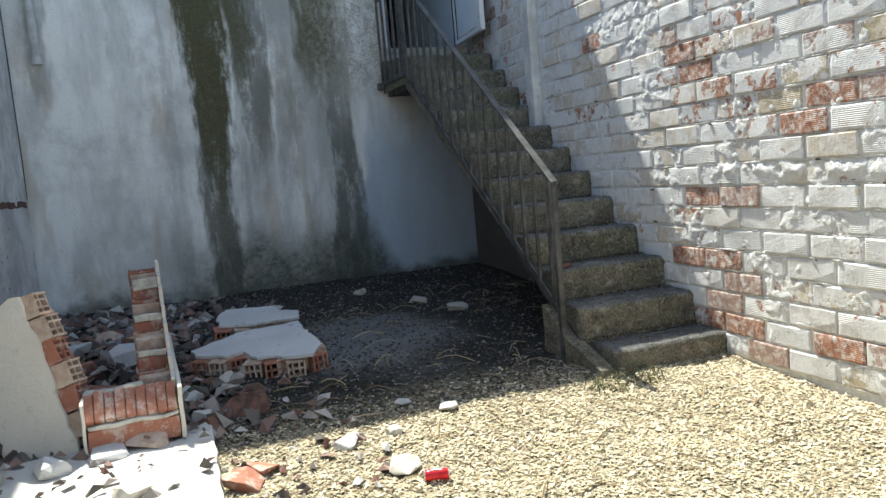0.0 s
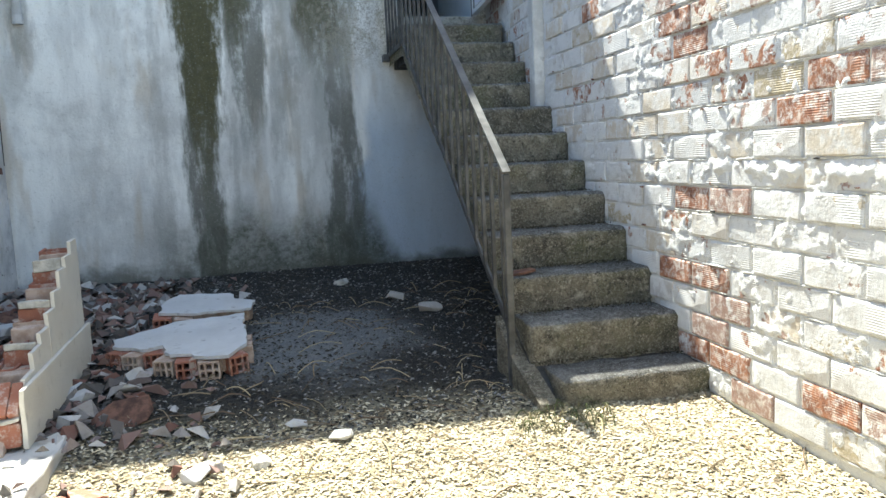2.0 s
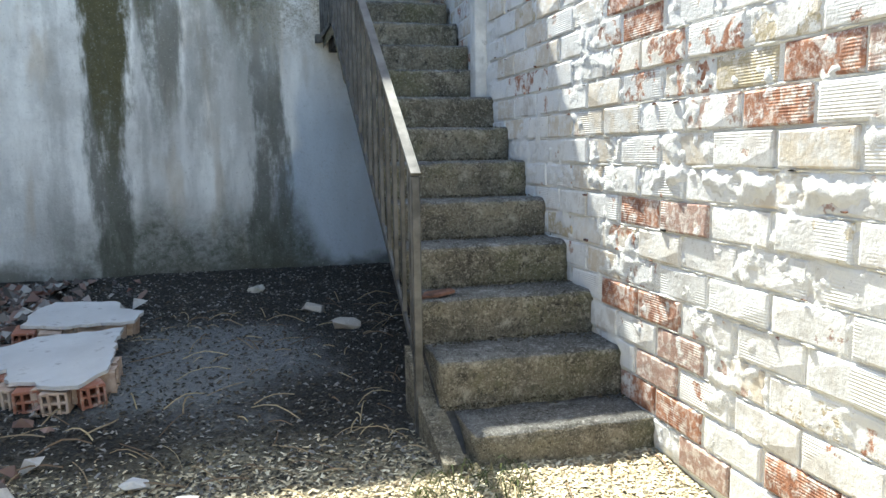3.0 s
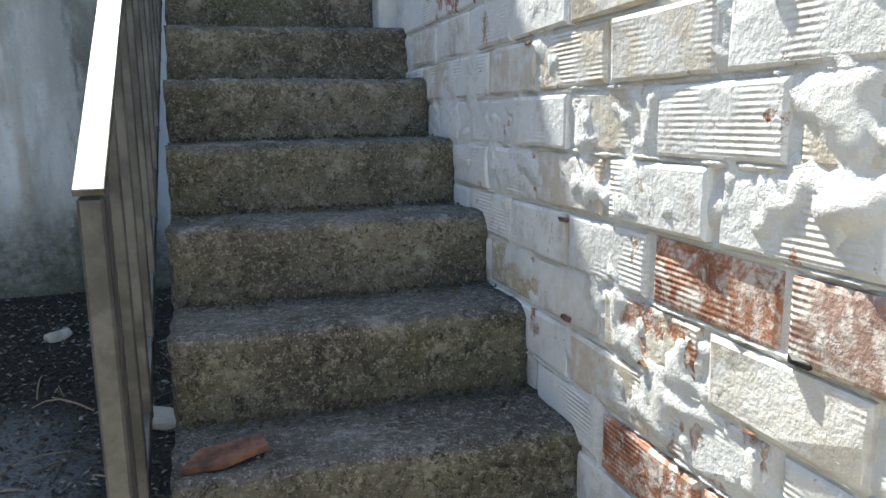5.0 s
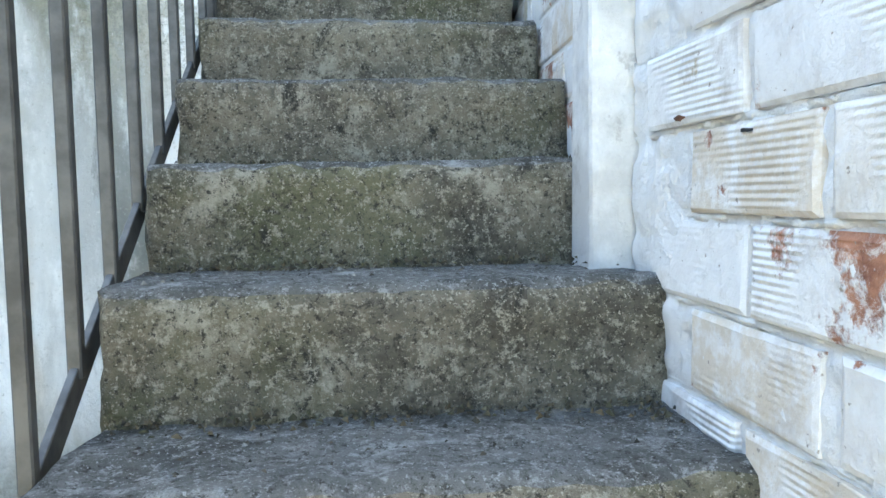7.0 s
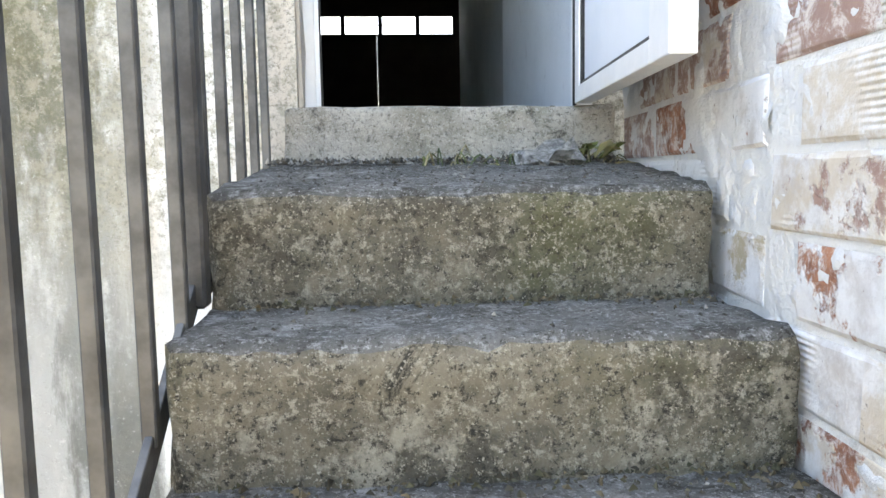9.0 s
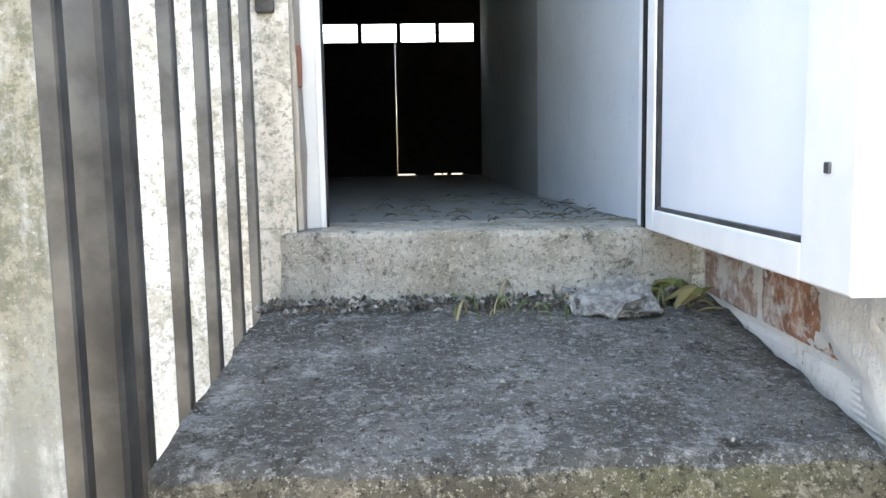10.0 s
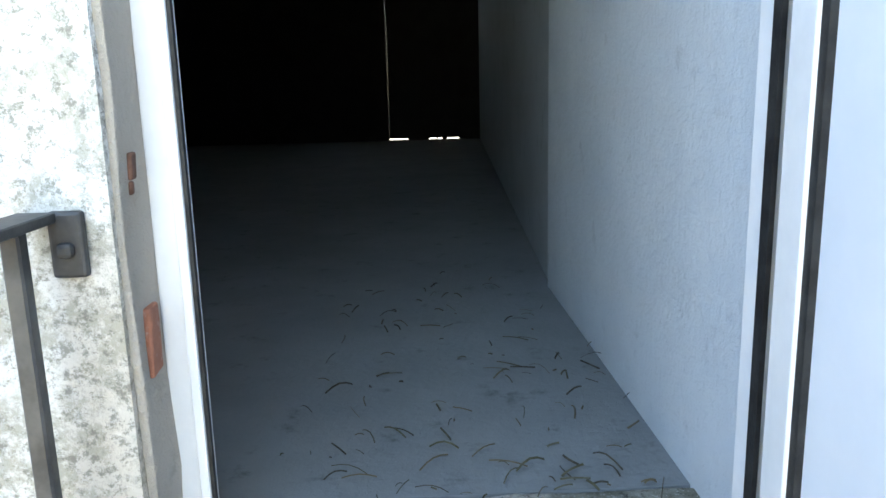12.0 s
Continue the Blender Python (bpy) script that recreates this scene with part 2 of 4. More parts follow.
M_INNER = plaster("pale_blue_plaster", (0.52, 0.58, 0.63), (0.72, 0.77, 0.81), (0.40, 0.44, 0.48), 0.6, 0.5)
# darker than the near wall: shade past the bend is put into the colour
M_FAR_SHADE = plaster("far_shade_plaster", (0.36, 0.395, 0.42), (0.50, 0.54, 0.57), (0.24, 0.26, 0.27), 0.6, 0.5)
# near-black colour stands for the unlit room's darkness on its walls and ceiling
M_ROOM_SHADE = plain("room_shade_plaster", (0.012, 0.012, 0.011), (0.028, 0.027, 0.025), 3, 0.95)
M_INFLOOR = plaster("dusty_floor", (0.15, 0.158, 0.158), (0.26, 0.268, 0.265), (0.08, 0.082, 0.08), 0.8, 0.5)
M_RISER = concrete("mossy_concrete", (0.11, 0.098, 0.074), (0.31, 0.275, 0.205), (0.11, 0.115, 0.045), (0.50, 0.46, 0.37), 0.6, 1.35)
M_TREAD = concrete("worn_tread", (0.10, 0.097, 0.088), (0.24, 0.235, 0.22), (0.075, 0.072, 0.062), (0.46, 0.46, 0.45), 0.75, 1.2)
M_SILL = concrete("sill_render", (0.40, 0.37, 0.31), (0.68, 0.64, 0.57), (0.16, 0.15, 0.09), (0.72, 0.69, 0.62), 0.9, 1.0)
# soffit colour darkened to hold the shade of the void under the flight
M_UNDER_SHADE = plain("shaded_soffit", (0.04, 0.037, 0.033), (0.10, 0.095, 0.085), 8, 0.95)
M_STEEL = plain("painted_steel", (0.055, 0.055, 0.055), (0.12, 0.12, 0.118), 9, 0.5, 0.35, 0.3)
M_FRAME = plain("white_aluminium", (0.72, 0.74, 0.76), (0.80, 0.81, 0.82), 6, 0.4, 0.0, 0.08)
M_PANEL = plain("white_door_panel", (0.68, 0.73, 0.80), (0.74, 0.78, 0.84), 3, 0.45, 0.0, 0.05)
M_GASKET = plain("black_gasket", (0.012, 0.012, 0.013), (0.03, 0.03, 0.03), 30, 0.6)
M_DARK = plain("dark_shutter", (0.006, 0.006, 0.007), (0.012, 0.012, 0.013), 5, 0.8)
m = Mat("broken_clay", 0.93)
clay = m.mix(m.noise(18, 6, 0.7), (0.26, 0.095, 0.06), (0.46, 0.21, 0.14))
clay = m.mix(m.ramp(m.noise(12, 7, 0.8), 0.48, 0.62, 0.0, 0.7), clay, (0.56, 0.49, 0.43))
M_CLAY = m.done(clay, m.noise(50, 6, 0.8), 0.8, 0.008)
# dark brown clay; on the heap it is the shaded copy of M_CLAY
M_BROWN_SHADED_CLAY = plain("brown_shaded_clay", (0.07, 0.04, 0.03), (0.19, 0.10, 0.07), 16, 0.95, 0, 0.8)
M_CLAY_PALE = plain("dusty_clay", (0.38, 0.27, 0.20), (0.55, 0.44, 0.36), 15, 0.92, 0, 0.6)
M_CHUNK = plaster("white_plaster_chunk", (0.42, 0.41, 0.40), (0.74, 0.735, 0.72), (0.24, 0.22, 0.20), 0.9, 0.8)
M_CREAM = plaster("cream_plaster_chunk", (0.58, 0.54, 0.46), (0.74, 0.70, 0.62), (0.36, 0.32, 0.27), 0.6, 0.5)
M_STONE = plain("pale_stone", (0.36, 0.34, 0.29), (0.60, 0.57, 0.50), 12, 0.95, 0, 0.7, 0.01)
M_STONE_GREY = plain("crumbled_mortar", (0.20, 0.195, 0.185), (0.52, 0.51, 0.49), 45, 0.95, 0, 1.0, 0.02)
M_SLAB = plaster("footing_concrete", (0.48, 0.46, 0.42), (0.66, 0.64, 0.60), (0.32, 0.30, 0.27), 0.5, 0.6)
M_RED = plain("red_can_paint", (0.55, 0.02, 0.03), (0.66, 0.04, 0.05), 9, 0.3, 0.4, 0.05)
M_ALU = plain("bare_aluminium", (0.6, 0.6, 0.6), (0.75, 0.75, 0.74), 12, 0.3, 0.9, 0.1)
M_GROUND = ground_material()
M_CHIPS = by_island("wood_chips", [(0.62, 0.54, 0.37), (0.50, 0.42, 0.27), (0.70, 0.64, 0.48), (0.36, 0.29, 0.18), (0.56, 0.50, 0.36), (0.22, 0.17, 0.11)])
M_GRIT = by_island("grey_grit", [(0.11, 0.105, 0.095), (0.055, 0.05, 0.043), (0.26, 0.25, 0.23), (0.03, 0.028, 0.023), (0.085, 0.07, 0.052), (0.045, 0.04, 0.032)])
M_SHARDS = by_island("rubble_shards", [(0.30, 0.27, 0.245), (0.17, 0.085, 0.065), (0.48, 0.46, 0.43), (0.15, 0.135, 0.125), (0.27, 0.18, 0.15), (0.19, 0.12, 0.10), (0.09, 0.08, 0.07), (0.12, 0.10, 0.09)])
M_TWIG = by_island("dry_twigs", [(0.30, 0.23, 0.14), (0.16, 0.11, 0.07), (0.42, 0.34, 0.2)])
M_SEED = by_island("dark_debris", [(0.035, 0.03, 0.02), (0.06, 0.055, 0.03), (0.09, 0.07, 0.04)])
M_LEAF = by_island("fallen_leaves", [(0.06, 0.085, 0.02), (0.11, 0.13, 0.04), (0.16, 0.14, 0.06)])
M_WEED = by_island("weeds", [(0.09, 0.11, 0.04), (0.24, 0.21, 0.12), (0.05, 0.07, 0.025)])
M_PIPE = plain("grey_pipe", (0.40, 0.40, 0.39), (0.55, 0.55, 0.54), 10, 0.6)
glass = Mat("window_glass", 0.05)
glass.b.inputs["Transmission Weight"].default_value = 1.0
M_GLASS = glass.done((0.95, 0.97, 0.97))


# ---------------------------------------------------------------- mesh helpers
def part(name, bm, material, parent=None, label=""):
    me = bpy.data.meshes.new(name)
    bm.to_mesh(me)
    bm.free()
    for k in (material if isinstance(material, (list, tuple)) else [material]):
        me.materials.append(k)
    ob = new(name, me)
    ob.parent = parent
    return tagged(ob, label)


def share(name, me, parent, loc, material=None):
    ob = new(name, me)
    ob.parent = parent
    ob.location = loc
    return ob


def empty(name, loc=(0, 0, 0)):
    ob = new(name)
    ob.location = loc
    return ob


def box(x0, y0, z0, x1, y1, z1, bevel=0.0, cuts=0, rough=0.0, seed=0):
    bm = bmesh.new()
    bmesh.ops.create_cube(bm, size=1.0)
    for v in bm.verts:
        v.co = Vector(((x0 + x1) / 2 + v.co.x * (x1 - x0), (y0 + y1) / 2 + v.co.y * (y1 - y0), (z0 + z1) / 2 + v.co.z * (z1 - z0)))
    if bevel:
        bmesh.ops.bevel(bm, geom=bm.edges[:], offset=bevel, segments=2, profile=0.5, affect="EDGES")
    if cuts:
        bmesh.ops.subdivide_edges(bm, edges=bm.edges[:], cuts=cuts, use_grid_fill=True)
    if rough:
        shake(bm, rough, seed)
    return bm


def shake(bm, amount, seed=0, scale=9.0):
    for v in bm.verts:
        p = v.co * scale + Vector((seed * 7.3, seed * 3.1, seed * 1.7))
        v.co += noise.noise_vector(p) * amount


def add(bm, other, m=None):
    """Joins another bmesh into bm."""
    if m is not None:
        other.transform(m)
    me = bpy.data.meshes.new("join")
    other.to_mesh(me)
    other.free()
    bm.from_mesh(me)
    bpy.data.meshes.remove(me)
    return bm


def prism(outline, axis, a, b, seed=0, bevel=0.0):
    """An outline of (u, v) pairs extruded along an axis from a to b."""
    order = {"x": lambda u, v, w: (w, u, v), "y": lambda u, v, w: (u, w, v), "z": lambda u, v, w: (u, v, w)}[axis]
    bm = bmesh.new()
    low = [bm.verts.new(order(u, v, a)) for u, v in outline]
    top = [bm.verts.new(order(u, v, b)) for u, v in outline]
    bm.faces.new(low)
    bm.faces.new(top)
    n = len(outline)
    for i in range(n):
        bm.faces.new((low[i], low[(i + 1) % n], top[(i + 1) % n], top[i]))
    bmesh.ops.recalc_face_normals(bm, faces=bm.faces[:])
    if bevel:
        bmesh.ops.bevel(bm, geom=bm.edges[:], offset=bevel, segments=1, affect="EDGES")
    return bm


def bar(p, q, w, d, side=Vector((1, 0, 0))):
    """A rectangular bar from p to q, w across side and d across the other way."""
    p, q = Vector(p), Vector(q)
    along = (q - p).normalized()
    u = (side - along * side.dot(along)).normalized()
    v = along.cross(u)
    bm = bmesh.new()
    ring = [(-w / 2, -d / 2), (w / 2, -d / 2), (w / 2, d / 2), (-w / 2, d / 2)]
    a = [bm.verts.new(p + u * i + v * j) for i, j in ring]
    b = [bm.verts.new(q + u * i + v * j) for i, j in ring]
    bm.faces.new(a[::-1])
    bm.faces.new(b)
    for i in range(4):
        bm.faces.new((a[i], a[(i + 1) % 4], b[(i + 1) % 4], b[i]))
    bmesh.ops.recalc_face_normals(bm, faces=bm.faces[:])
    bmesh.ops.bevel(bm, geom=bm.edges[:], offset=min(w, d) * 0.12, segments=1, affect="EDGES")
    return bm


def rock(r, seed, flat=0.6):
    """An angular broken lump."""
    rng = random.Random(seed)
    bm = bmesh.new()
    pts = [Vector((rng.uniform(-1, 1), rng.uniform(-1, 1), rng.uniform(-1, 1) * flat)).normalized() for _ in range(16)]
    for p in pts:
        bm.verts.new((p.x * r * rng.uniform(0.7, 1.1), p.y * r * rng.uniform(0.7, 1.1), p.z * r * flat))
    hull = bmesh.ops.convex_hull(bm, input=bm.verts[:])
    bmesh.ops.delete(bm, geom=[v for v in bm.verts if not v.link_faces], context="VERTS")
    bmesh.ops.bevel(bm, geom=bm.edges[:], offset=r * 0.025, segments=1, affect="EDGES")
    return bm


def hollow_brick(length, width, height, nx, nz, seed=0, wall=0.012):
    """A hollow clay brick: tubes along y, open at both ends, nx by nz of them."""
    bm = bmesh.new()
    us = [-width / 2 + width * i / nx for i in range(nx + 1)]
    ws = [height * i / nz for i in range(nz + 1)]
    t = wall / 2
    rng = random.Random(seed)
    ends = (-length / 2, length / 2)
    for u in us:
        bm2 = box(max(u - t, us[0]), ends[0] + rng.uniform(0, 0.012), 0, min(u + t, us[-1]) if u < us[-1] else u, ends[1] - rng.uniform(0, 0.012), height)
        if u == us[0]:
            bm2.free()
            bm2 = box(u, ends[0], 0, u + wall, ends[1], height)
        elif u == us[-1]:
            bm2.free()
            bm2 = box(u - wall, ends[0], 0, u, ends[1], height)
        add(bm, bm2)
    for w in ws:
        lo, hi = max(w - t, 0.0), min(w + t, height)
        lo, hi = (0.0, wall) if w == ws[0] else (height - wall, height) if w == ws[-1] else (lo, hi)
        add(bm, box(us[0] + 0.001, ends[0] + 0.002 + rng.uniform(0, 0.01), lo, us[-1] - 0.001, ends[1] - 0.002, hi))
    shake(bm, 0.006, seed, 20)
    return bm


def ground_z(x, y):
    if y > 4.2:
        y = 4.2
    z = 0.05 + 0.052 * y if y > -3.0 else -0.106
    near = max(0.0, 1 - (abs(y - 1.0) / 6) ** 2) * max(0.0, 1 - (abs(x + 2.0) / 5) ** 2)
    return z + 0.022 * near * noise.noise(Vector((x * 2.3, y * 2.3, 0.3))) + 0.010 * near * noise.noise(Vector((x * 8, y * 8, 1.3)))


# ---------------------------------------------------------------- structure
def grid_sheet(xs, ys, height):
    bm = bmesh.new()
    rows = [[bm.verts.new((x, y, height(x, y))) for x in xs] for y in ys]
    for j in range(len(ys) - 1):
        for i in range(len(xs) - 1):
            bm.faces.new((rows[j][i], rows[j][i + 1], rows[j + 1][i + 1], rows[j + 1][i]))
    for f in bm.faces:
        f.smooth = True
    return bm


gx = [-400, -150, -60, -25, -12, -8] + [-6 + 0.06 * i for i in range(108)] + [1, 3, 8, 20, 60, 150, 400]
gy = [-400, -150, -60, -25, -12, -7, -5] + [-4 + 0.06 * i for i in range(137)] + [4.6, 8, 20, 60, 150, 400]
tagged(part("ground", grid_sheet(gx, gy, ground_z), M_GROUND), "dry chip-strewn yard ground, dusty grey earth darkened for house shade", "ground", kind="structure")

BY = 3.83          # the house wall's face
FZ = 2.479         # the indoor floor
LZ = 2.32          # the landing
EAVE = 5.88
DX0, DX1 = -0.765, 0.012

back = empty("wall_north")
tagged(back, "white rendered house wall with black and green damp streaks", "wall", kind="structure")
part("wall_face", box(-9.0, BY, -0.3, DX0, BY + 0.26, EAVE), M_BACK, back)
part("wall_face", box(DX0, BY, 4.58, DX1, BY + 0.26, EAVE), M_BACK, back)
part("wall_face", box(DX1, BY, -0.3, 4.0, BY + 0.26, EAVE), M_BACK, back)
part("wall_face", box(DX0, BY + 0.004, -0.3, DX1, BY + 0.26, LZ - 0.05), M_BACK, back)
# front edge is the eave; the unseen rear is added to block sun from the garage panes
part("eave_sun_block", box(-9.0, BY - 0.02, EAVE, 4.0, BY + 10.9, EAVE + 0.12), M_MORTAR, back)

# house sides and back, closing the dark room
room = empty("wall_room")
tagged(room, "pale blue plaster walls of the store room, others darkened for shade", "wall", kind="structure")
RX0, RX1, RY1, RZ1 = -4.2, 0.60, 14.1, 5.2
inner = bmesh.new()
v = [inner.verts.new(p) for p in ((0.008, BY + 0.034, FZ - 0.1), (0.016, 5.41, FZ - 0.1), (1.5, 5.41, FZ - 0.1), (1.5, BY + 0.27, FZ - 0.1), (0.03, BY + 0.27, FZ - 0.1), (0.03, BY + 0.034, FZ - 0.1))]
f = inner.faces.new(v)
up = bmesh.ops.extrude_face_region(inner, geom=[f])
bmesh.ops.translate(inner, verts=[g for g in up["geom"] if isinstance(g, bmesh.types.BMVert)], vec=(0, 0, RZ1 - FZ + 0.2))
bmesh.ops.recalc_face_normals(inner, faces=inner.faces[:])
part("side_wall", inner, M_INNER, room)
part("side_wall", prism([(0.026, 5.412), (RX1, 13.8), (RX1, RY1), (1.5, RY1), (1.5, 5.412)], "z", FZ - 0.1, RZ1 + 0.1), M_FAR_SHADE, room, "far plaster wall greyed to stand for shade")
part("side_wall", box(RX0 - 0.25, BY + 0.26, FZ - 0.1, RX0, RY1, RZ1 + 0.1), M_ROOM_SHADE, room)
part("inner_face", box(RX0, BY + 0.26, FZ - 0.1, DX0 - 0.002, BY + 0.28, RZ1 + 0.1), M_ROOM_SHADE, room)
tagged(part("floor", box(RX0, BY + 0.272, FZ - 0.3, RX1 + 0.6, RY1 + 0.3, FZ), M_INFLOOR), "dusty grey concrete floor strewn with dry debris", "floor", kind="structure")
tagged(part("ceiling", box(RX0 - 0.25, BY + 0.26, RZ1, RX1 + 0.5, RY1 + 0.3, RZ1 + 0.2), M_ROOM_SHADE), "plaster ceiling coloured near black for the unlit room", "ceiling", kind="structure")

# garage door at the far end: four small lights over a dark leaf
WY, WX0, WX1, WZ0, WZ1 = 13.81, -1.80, 0.53, 4.485, 4.755
garage = empty("door_1", (0, WY, FZ))
tagged(garage, "dark closed garage door with four small bright lights", "garage door", kind="structure")
step = (WX1 - WX0) / 4
gap = 0.034
GZ = 2.494


def far(name, x0, z0, x1, z1, mat=M_DARK, y0=0.0, y1=0.06):
    return part(name, box(x0, y0, z0 - FZ, x1, y1, z1 - FZ), mat, garage)


far("leaf", RX0, GZ, WX0, RZ1)
far("leaf", WX1, GZ, RX1 + 0.5, RZ1)
far("leaf", WX0, WZ1, WX1, RZ1)
far("leaf", WX0, GZ + 0.012, -0.6934, WZ0)
far("leaf", -0.6918, GZ + 0.012, WX1, WZ0)
far("bottom_seal", RX0, FZ - 0.1, RX1 + 0.5, GZ - 0.004)
for a, b in ((RX0, -0.692), (-0.43, -0.13), (-0.02, 0.0), (0.06, 0.13), (0.30, 1.1)):
    far("bottom_seal", a, GZ - 0.004, b, GZ + 0.012)
for i in range(5):
    far("mullion", WX0 + step * i - gap, WZ0, WX0 + step * i + gap, WZ1, M_DARK, -0.01, 0.07)
for i in range(4):
    pane = far("pane", WX0 + step * i + gap, WZ0, WX0 + step * (i + 1) - gap, WZ1, M_GLASS, 0.02, 0.026)
    pane.visible_shadow = False
    far("glazing_bar", WX0 + step * i + gap, (WZ0 + WZ1) / 2 - 0.006, WX0 + step * (i + 1) - gap, (WZ0 + WZ1) / 2 + 0.006, M_STEEL, 0.0, 0.018)

# left wall, with a broken hole that bares the brickwork behind
LX = -4.09
left = empty("wall_west")
tagged(left, "flaking whitewashed side wall, broken open to red hollow brick", "wall", kind="structure")
rng = random.Random(4)
edge = []
for k in range(34):
    u = k / 33
    z = 3.4 - u * 2.42
    y = 1.80 + 0.72 * min(1, (3.4 - z) / 2.0) + 0.05 * ((k // 2) % 2) + rng.uniform(-0.05, 0.05)
    edge.append((y, z))
for k in range(14):
    edge.append((2.4 - k * 0.16, 0.98 - 0.10 * (k / 14) + rng.uniform(-0.035, 0.03)))
outline = [(BY, -0.3), (BY, 4.6), (1.80, 4.6)] + edge + [(-0.2, 0.85), (-0.2, -0.3)]
part("plaster_skin", prism(outline, "x", LX - 0.10, LX), M_LEFT, left)
part("core", box(LX - 0.34, -9, -0.3, LX - 0.14, BY, 4.6), M_GREY_MORTAR, left)
part("plaster_skin", box(LX - 0.14, -9, -0.3, LX, -0.2, 3.0), M_LEFT, left)
part("corner_crack", box(LX + 0.001, BY - 0.012, 1.3, LX + 0.007, BY - 0.002, 4.4, 0, 6, 0.006, 2), M_GASKET, left)
# groove with a bared brick course beside the corner
part("groove_brick", box(LX - 0.02, 2.75, 1.235, LX + 0.004, 3.76, 1.285, 0.004, 9, 0.016, 2), M_BROWN_SHADED_CLAY, left, "dark broken brick groove")
tagged(part("wall_south", box(LX - 0.34, -10.2, -0.3, 4.0, -10.0, 2.6), M_LEFT), "whitewashed yard wall", "wall", kind="structure")

# right wall: core behind the bricks
right = empty("wall_east")
tagged(right, "whitewashed hollow-brick wall with bare orange bricks showing", "wall", kind="structure")
part("core", box(0.012, -10.0, -0.3, 0.30, 2.07, 4.3), M_MORTAR, right)
part("pilaster", box(-0.065, 2.07, 1.45, 0.22, 2.20, 4.3, 0.012, 3, 0.008, 3), M_LEFT, right, "white plastered pilaster")
WALL2 = ((0.0, 2.20), (0.03, 2.90), (0.10, BY))
part("core", prism([(x + 0.006, y) for x, y in WALL2] + [(0.5, BY), (0.5, 2.2)], "z", 1.3, 4.3), M_MORTAR, right)
part("lower_core", box(0.03, 2.07, -0.3, 0.5, BY, 1.32), M_SHADED_BRICK, right, "brown brickwork with the under-stair shade painted in")

# sheet over the bricks below the flight, coloured as their shade
part("shade_face", prism([(0.36, -0.2), (2.10, -0.2), (2.10, 1.34), (0.40, 0.24)], "x", -0.022, 0.016), M_SHADED_BRICK, right, "brown brickwork with the under-stair shade painted in")

# ---------------------------------------------------------------- stairs
G, R = 0.277, 0.19
stairs = empty("staircase", (-0.4, 1.4, 0.1))
tagged(stairs, "steep mossy concrete outdoor staircase of twelve steps", "staircase")


def stair_part(name, bm, mat, label=""):
    bm.transform(Matrix.Translation((0.4, -1.4, -0.1)))
    return part(name, bm, mat, stairs, label)


def step_block(i):
    xl = (-0.72, -0.775, -0.79, -0.795, -0.80, -0.805, -0.81, -0.815, -0.82, -0.822, -0.824, -0.826)[i - 1]
    y0, z1 = (i - 1) * G, i * R - (0.015 if i == 1 else 0)
    y1 = y0 + G + 0.03 if i < 12 else BY
    z0 = z1 - R - 0.10 if i > 1 else -0.15
    xr = 0.004 if i < 9 else 0.012
    nx, ny, nz = 26, (10 if i < 12 else 26), 9
    bm = bmesh.new()
    pts = {}

    def at(a, b, c):
        key = (a, b, c)
        if key not in pts:
            x, y = xl + (xr - xl) * a / nx, y0 + (y1 - y0) * b / ny
            low = z0 if i == 1 else min(z1 - 0.03, max(z0, 0.655 * y - 0.01)) if i < 12 else z1 - 0.24
            z = low + (z1 - low) * c / nz
            if i == 12:
                x += 0.10 * b / ny * (a / nx) ** 3
            if i == 12 and c == nz:
                z += 0.055 * b / ny
            p = Vector((x, y, z))
            q = Vector((x * 11 + i * 5, y * 11, z * 11))
            n = noise.noise_vector(q) * 0.007 + noise.noise_vector(q * 4) * 0.005
            if c == nz and b == 0:
                n += Vector((0, 0.011, -0.011)) + noise.noise_vector(q * 2.5) * 0.007
            if a == 0 and b == 0:
                n += Vector((0.012, 0.004, 0))
            pts[key] = bm.verts.new(p + n)
        return pts[key]

    for a in range(nx):
        for c in range(nz):
            bm.faces.new((at(a, 0, c), at(a + 1, 0, c), at(a + 1, 0, c + 1), at(a, 0, c + 1)))
        for b in range(ny):
            bm.faces.new((at(a, b, nz), at(a + 1, b, nz), at(a + 1, b + 1, nz), at(a, b + 1, nz))).material_index = 1
    for b in range(ny):
        for c in range(nz):
            bm.faces.new((at(0, b + 1, c), at(0, b, c), at(0, b, c + 1), at(0, b + 1, c + 1)))
            bm.faces.new((at(nx, b, c), at(nx, b + 1, c), at(nx, b + 1, c + 1), at(nx, b, c + 1)))
    for f in bm.faces:
        f.smooth = True
    bmesh.ops.recalc_face_normals(bm, faces=bm.faces[:])
    return bm


for i in range(1, 13):
    stair_part("step" if i < 12 else "landing", step_block(i), [M_RISER, M_TREAD], "landing with worn grey top" if i == 12 else "")
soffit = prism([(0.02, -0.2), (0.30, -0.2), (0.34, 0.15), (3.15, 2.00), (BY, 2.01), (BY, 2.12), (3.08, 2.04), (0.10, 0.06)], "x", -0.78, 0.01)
stair_part("soffit_slab", soffit, M_UNDER_SHADE)
cheek = prism([(-0.05, -0.2), (0.62, -0.2), (0.62, 0.36), (0.32, 0.20), (-0.02, 0.09)], "x", -0.845, -0.76)
bmesh.ops.subdivide_edges(cheek, edges=cheek.edges[:], cuts=2)
shake(cheek, 0.01, 5)
stair_part("cheek", cheek, M_RISER)

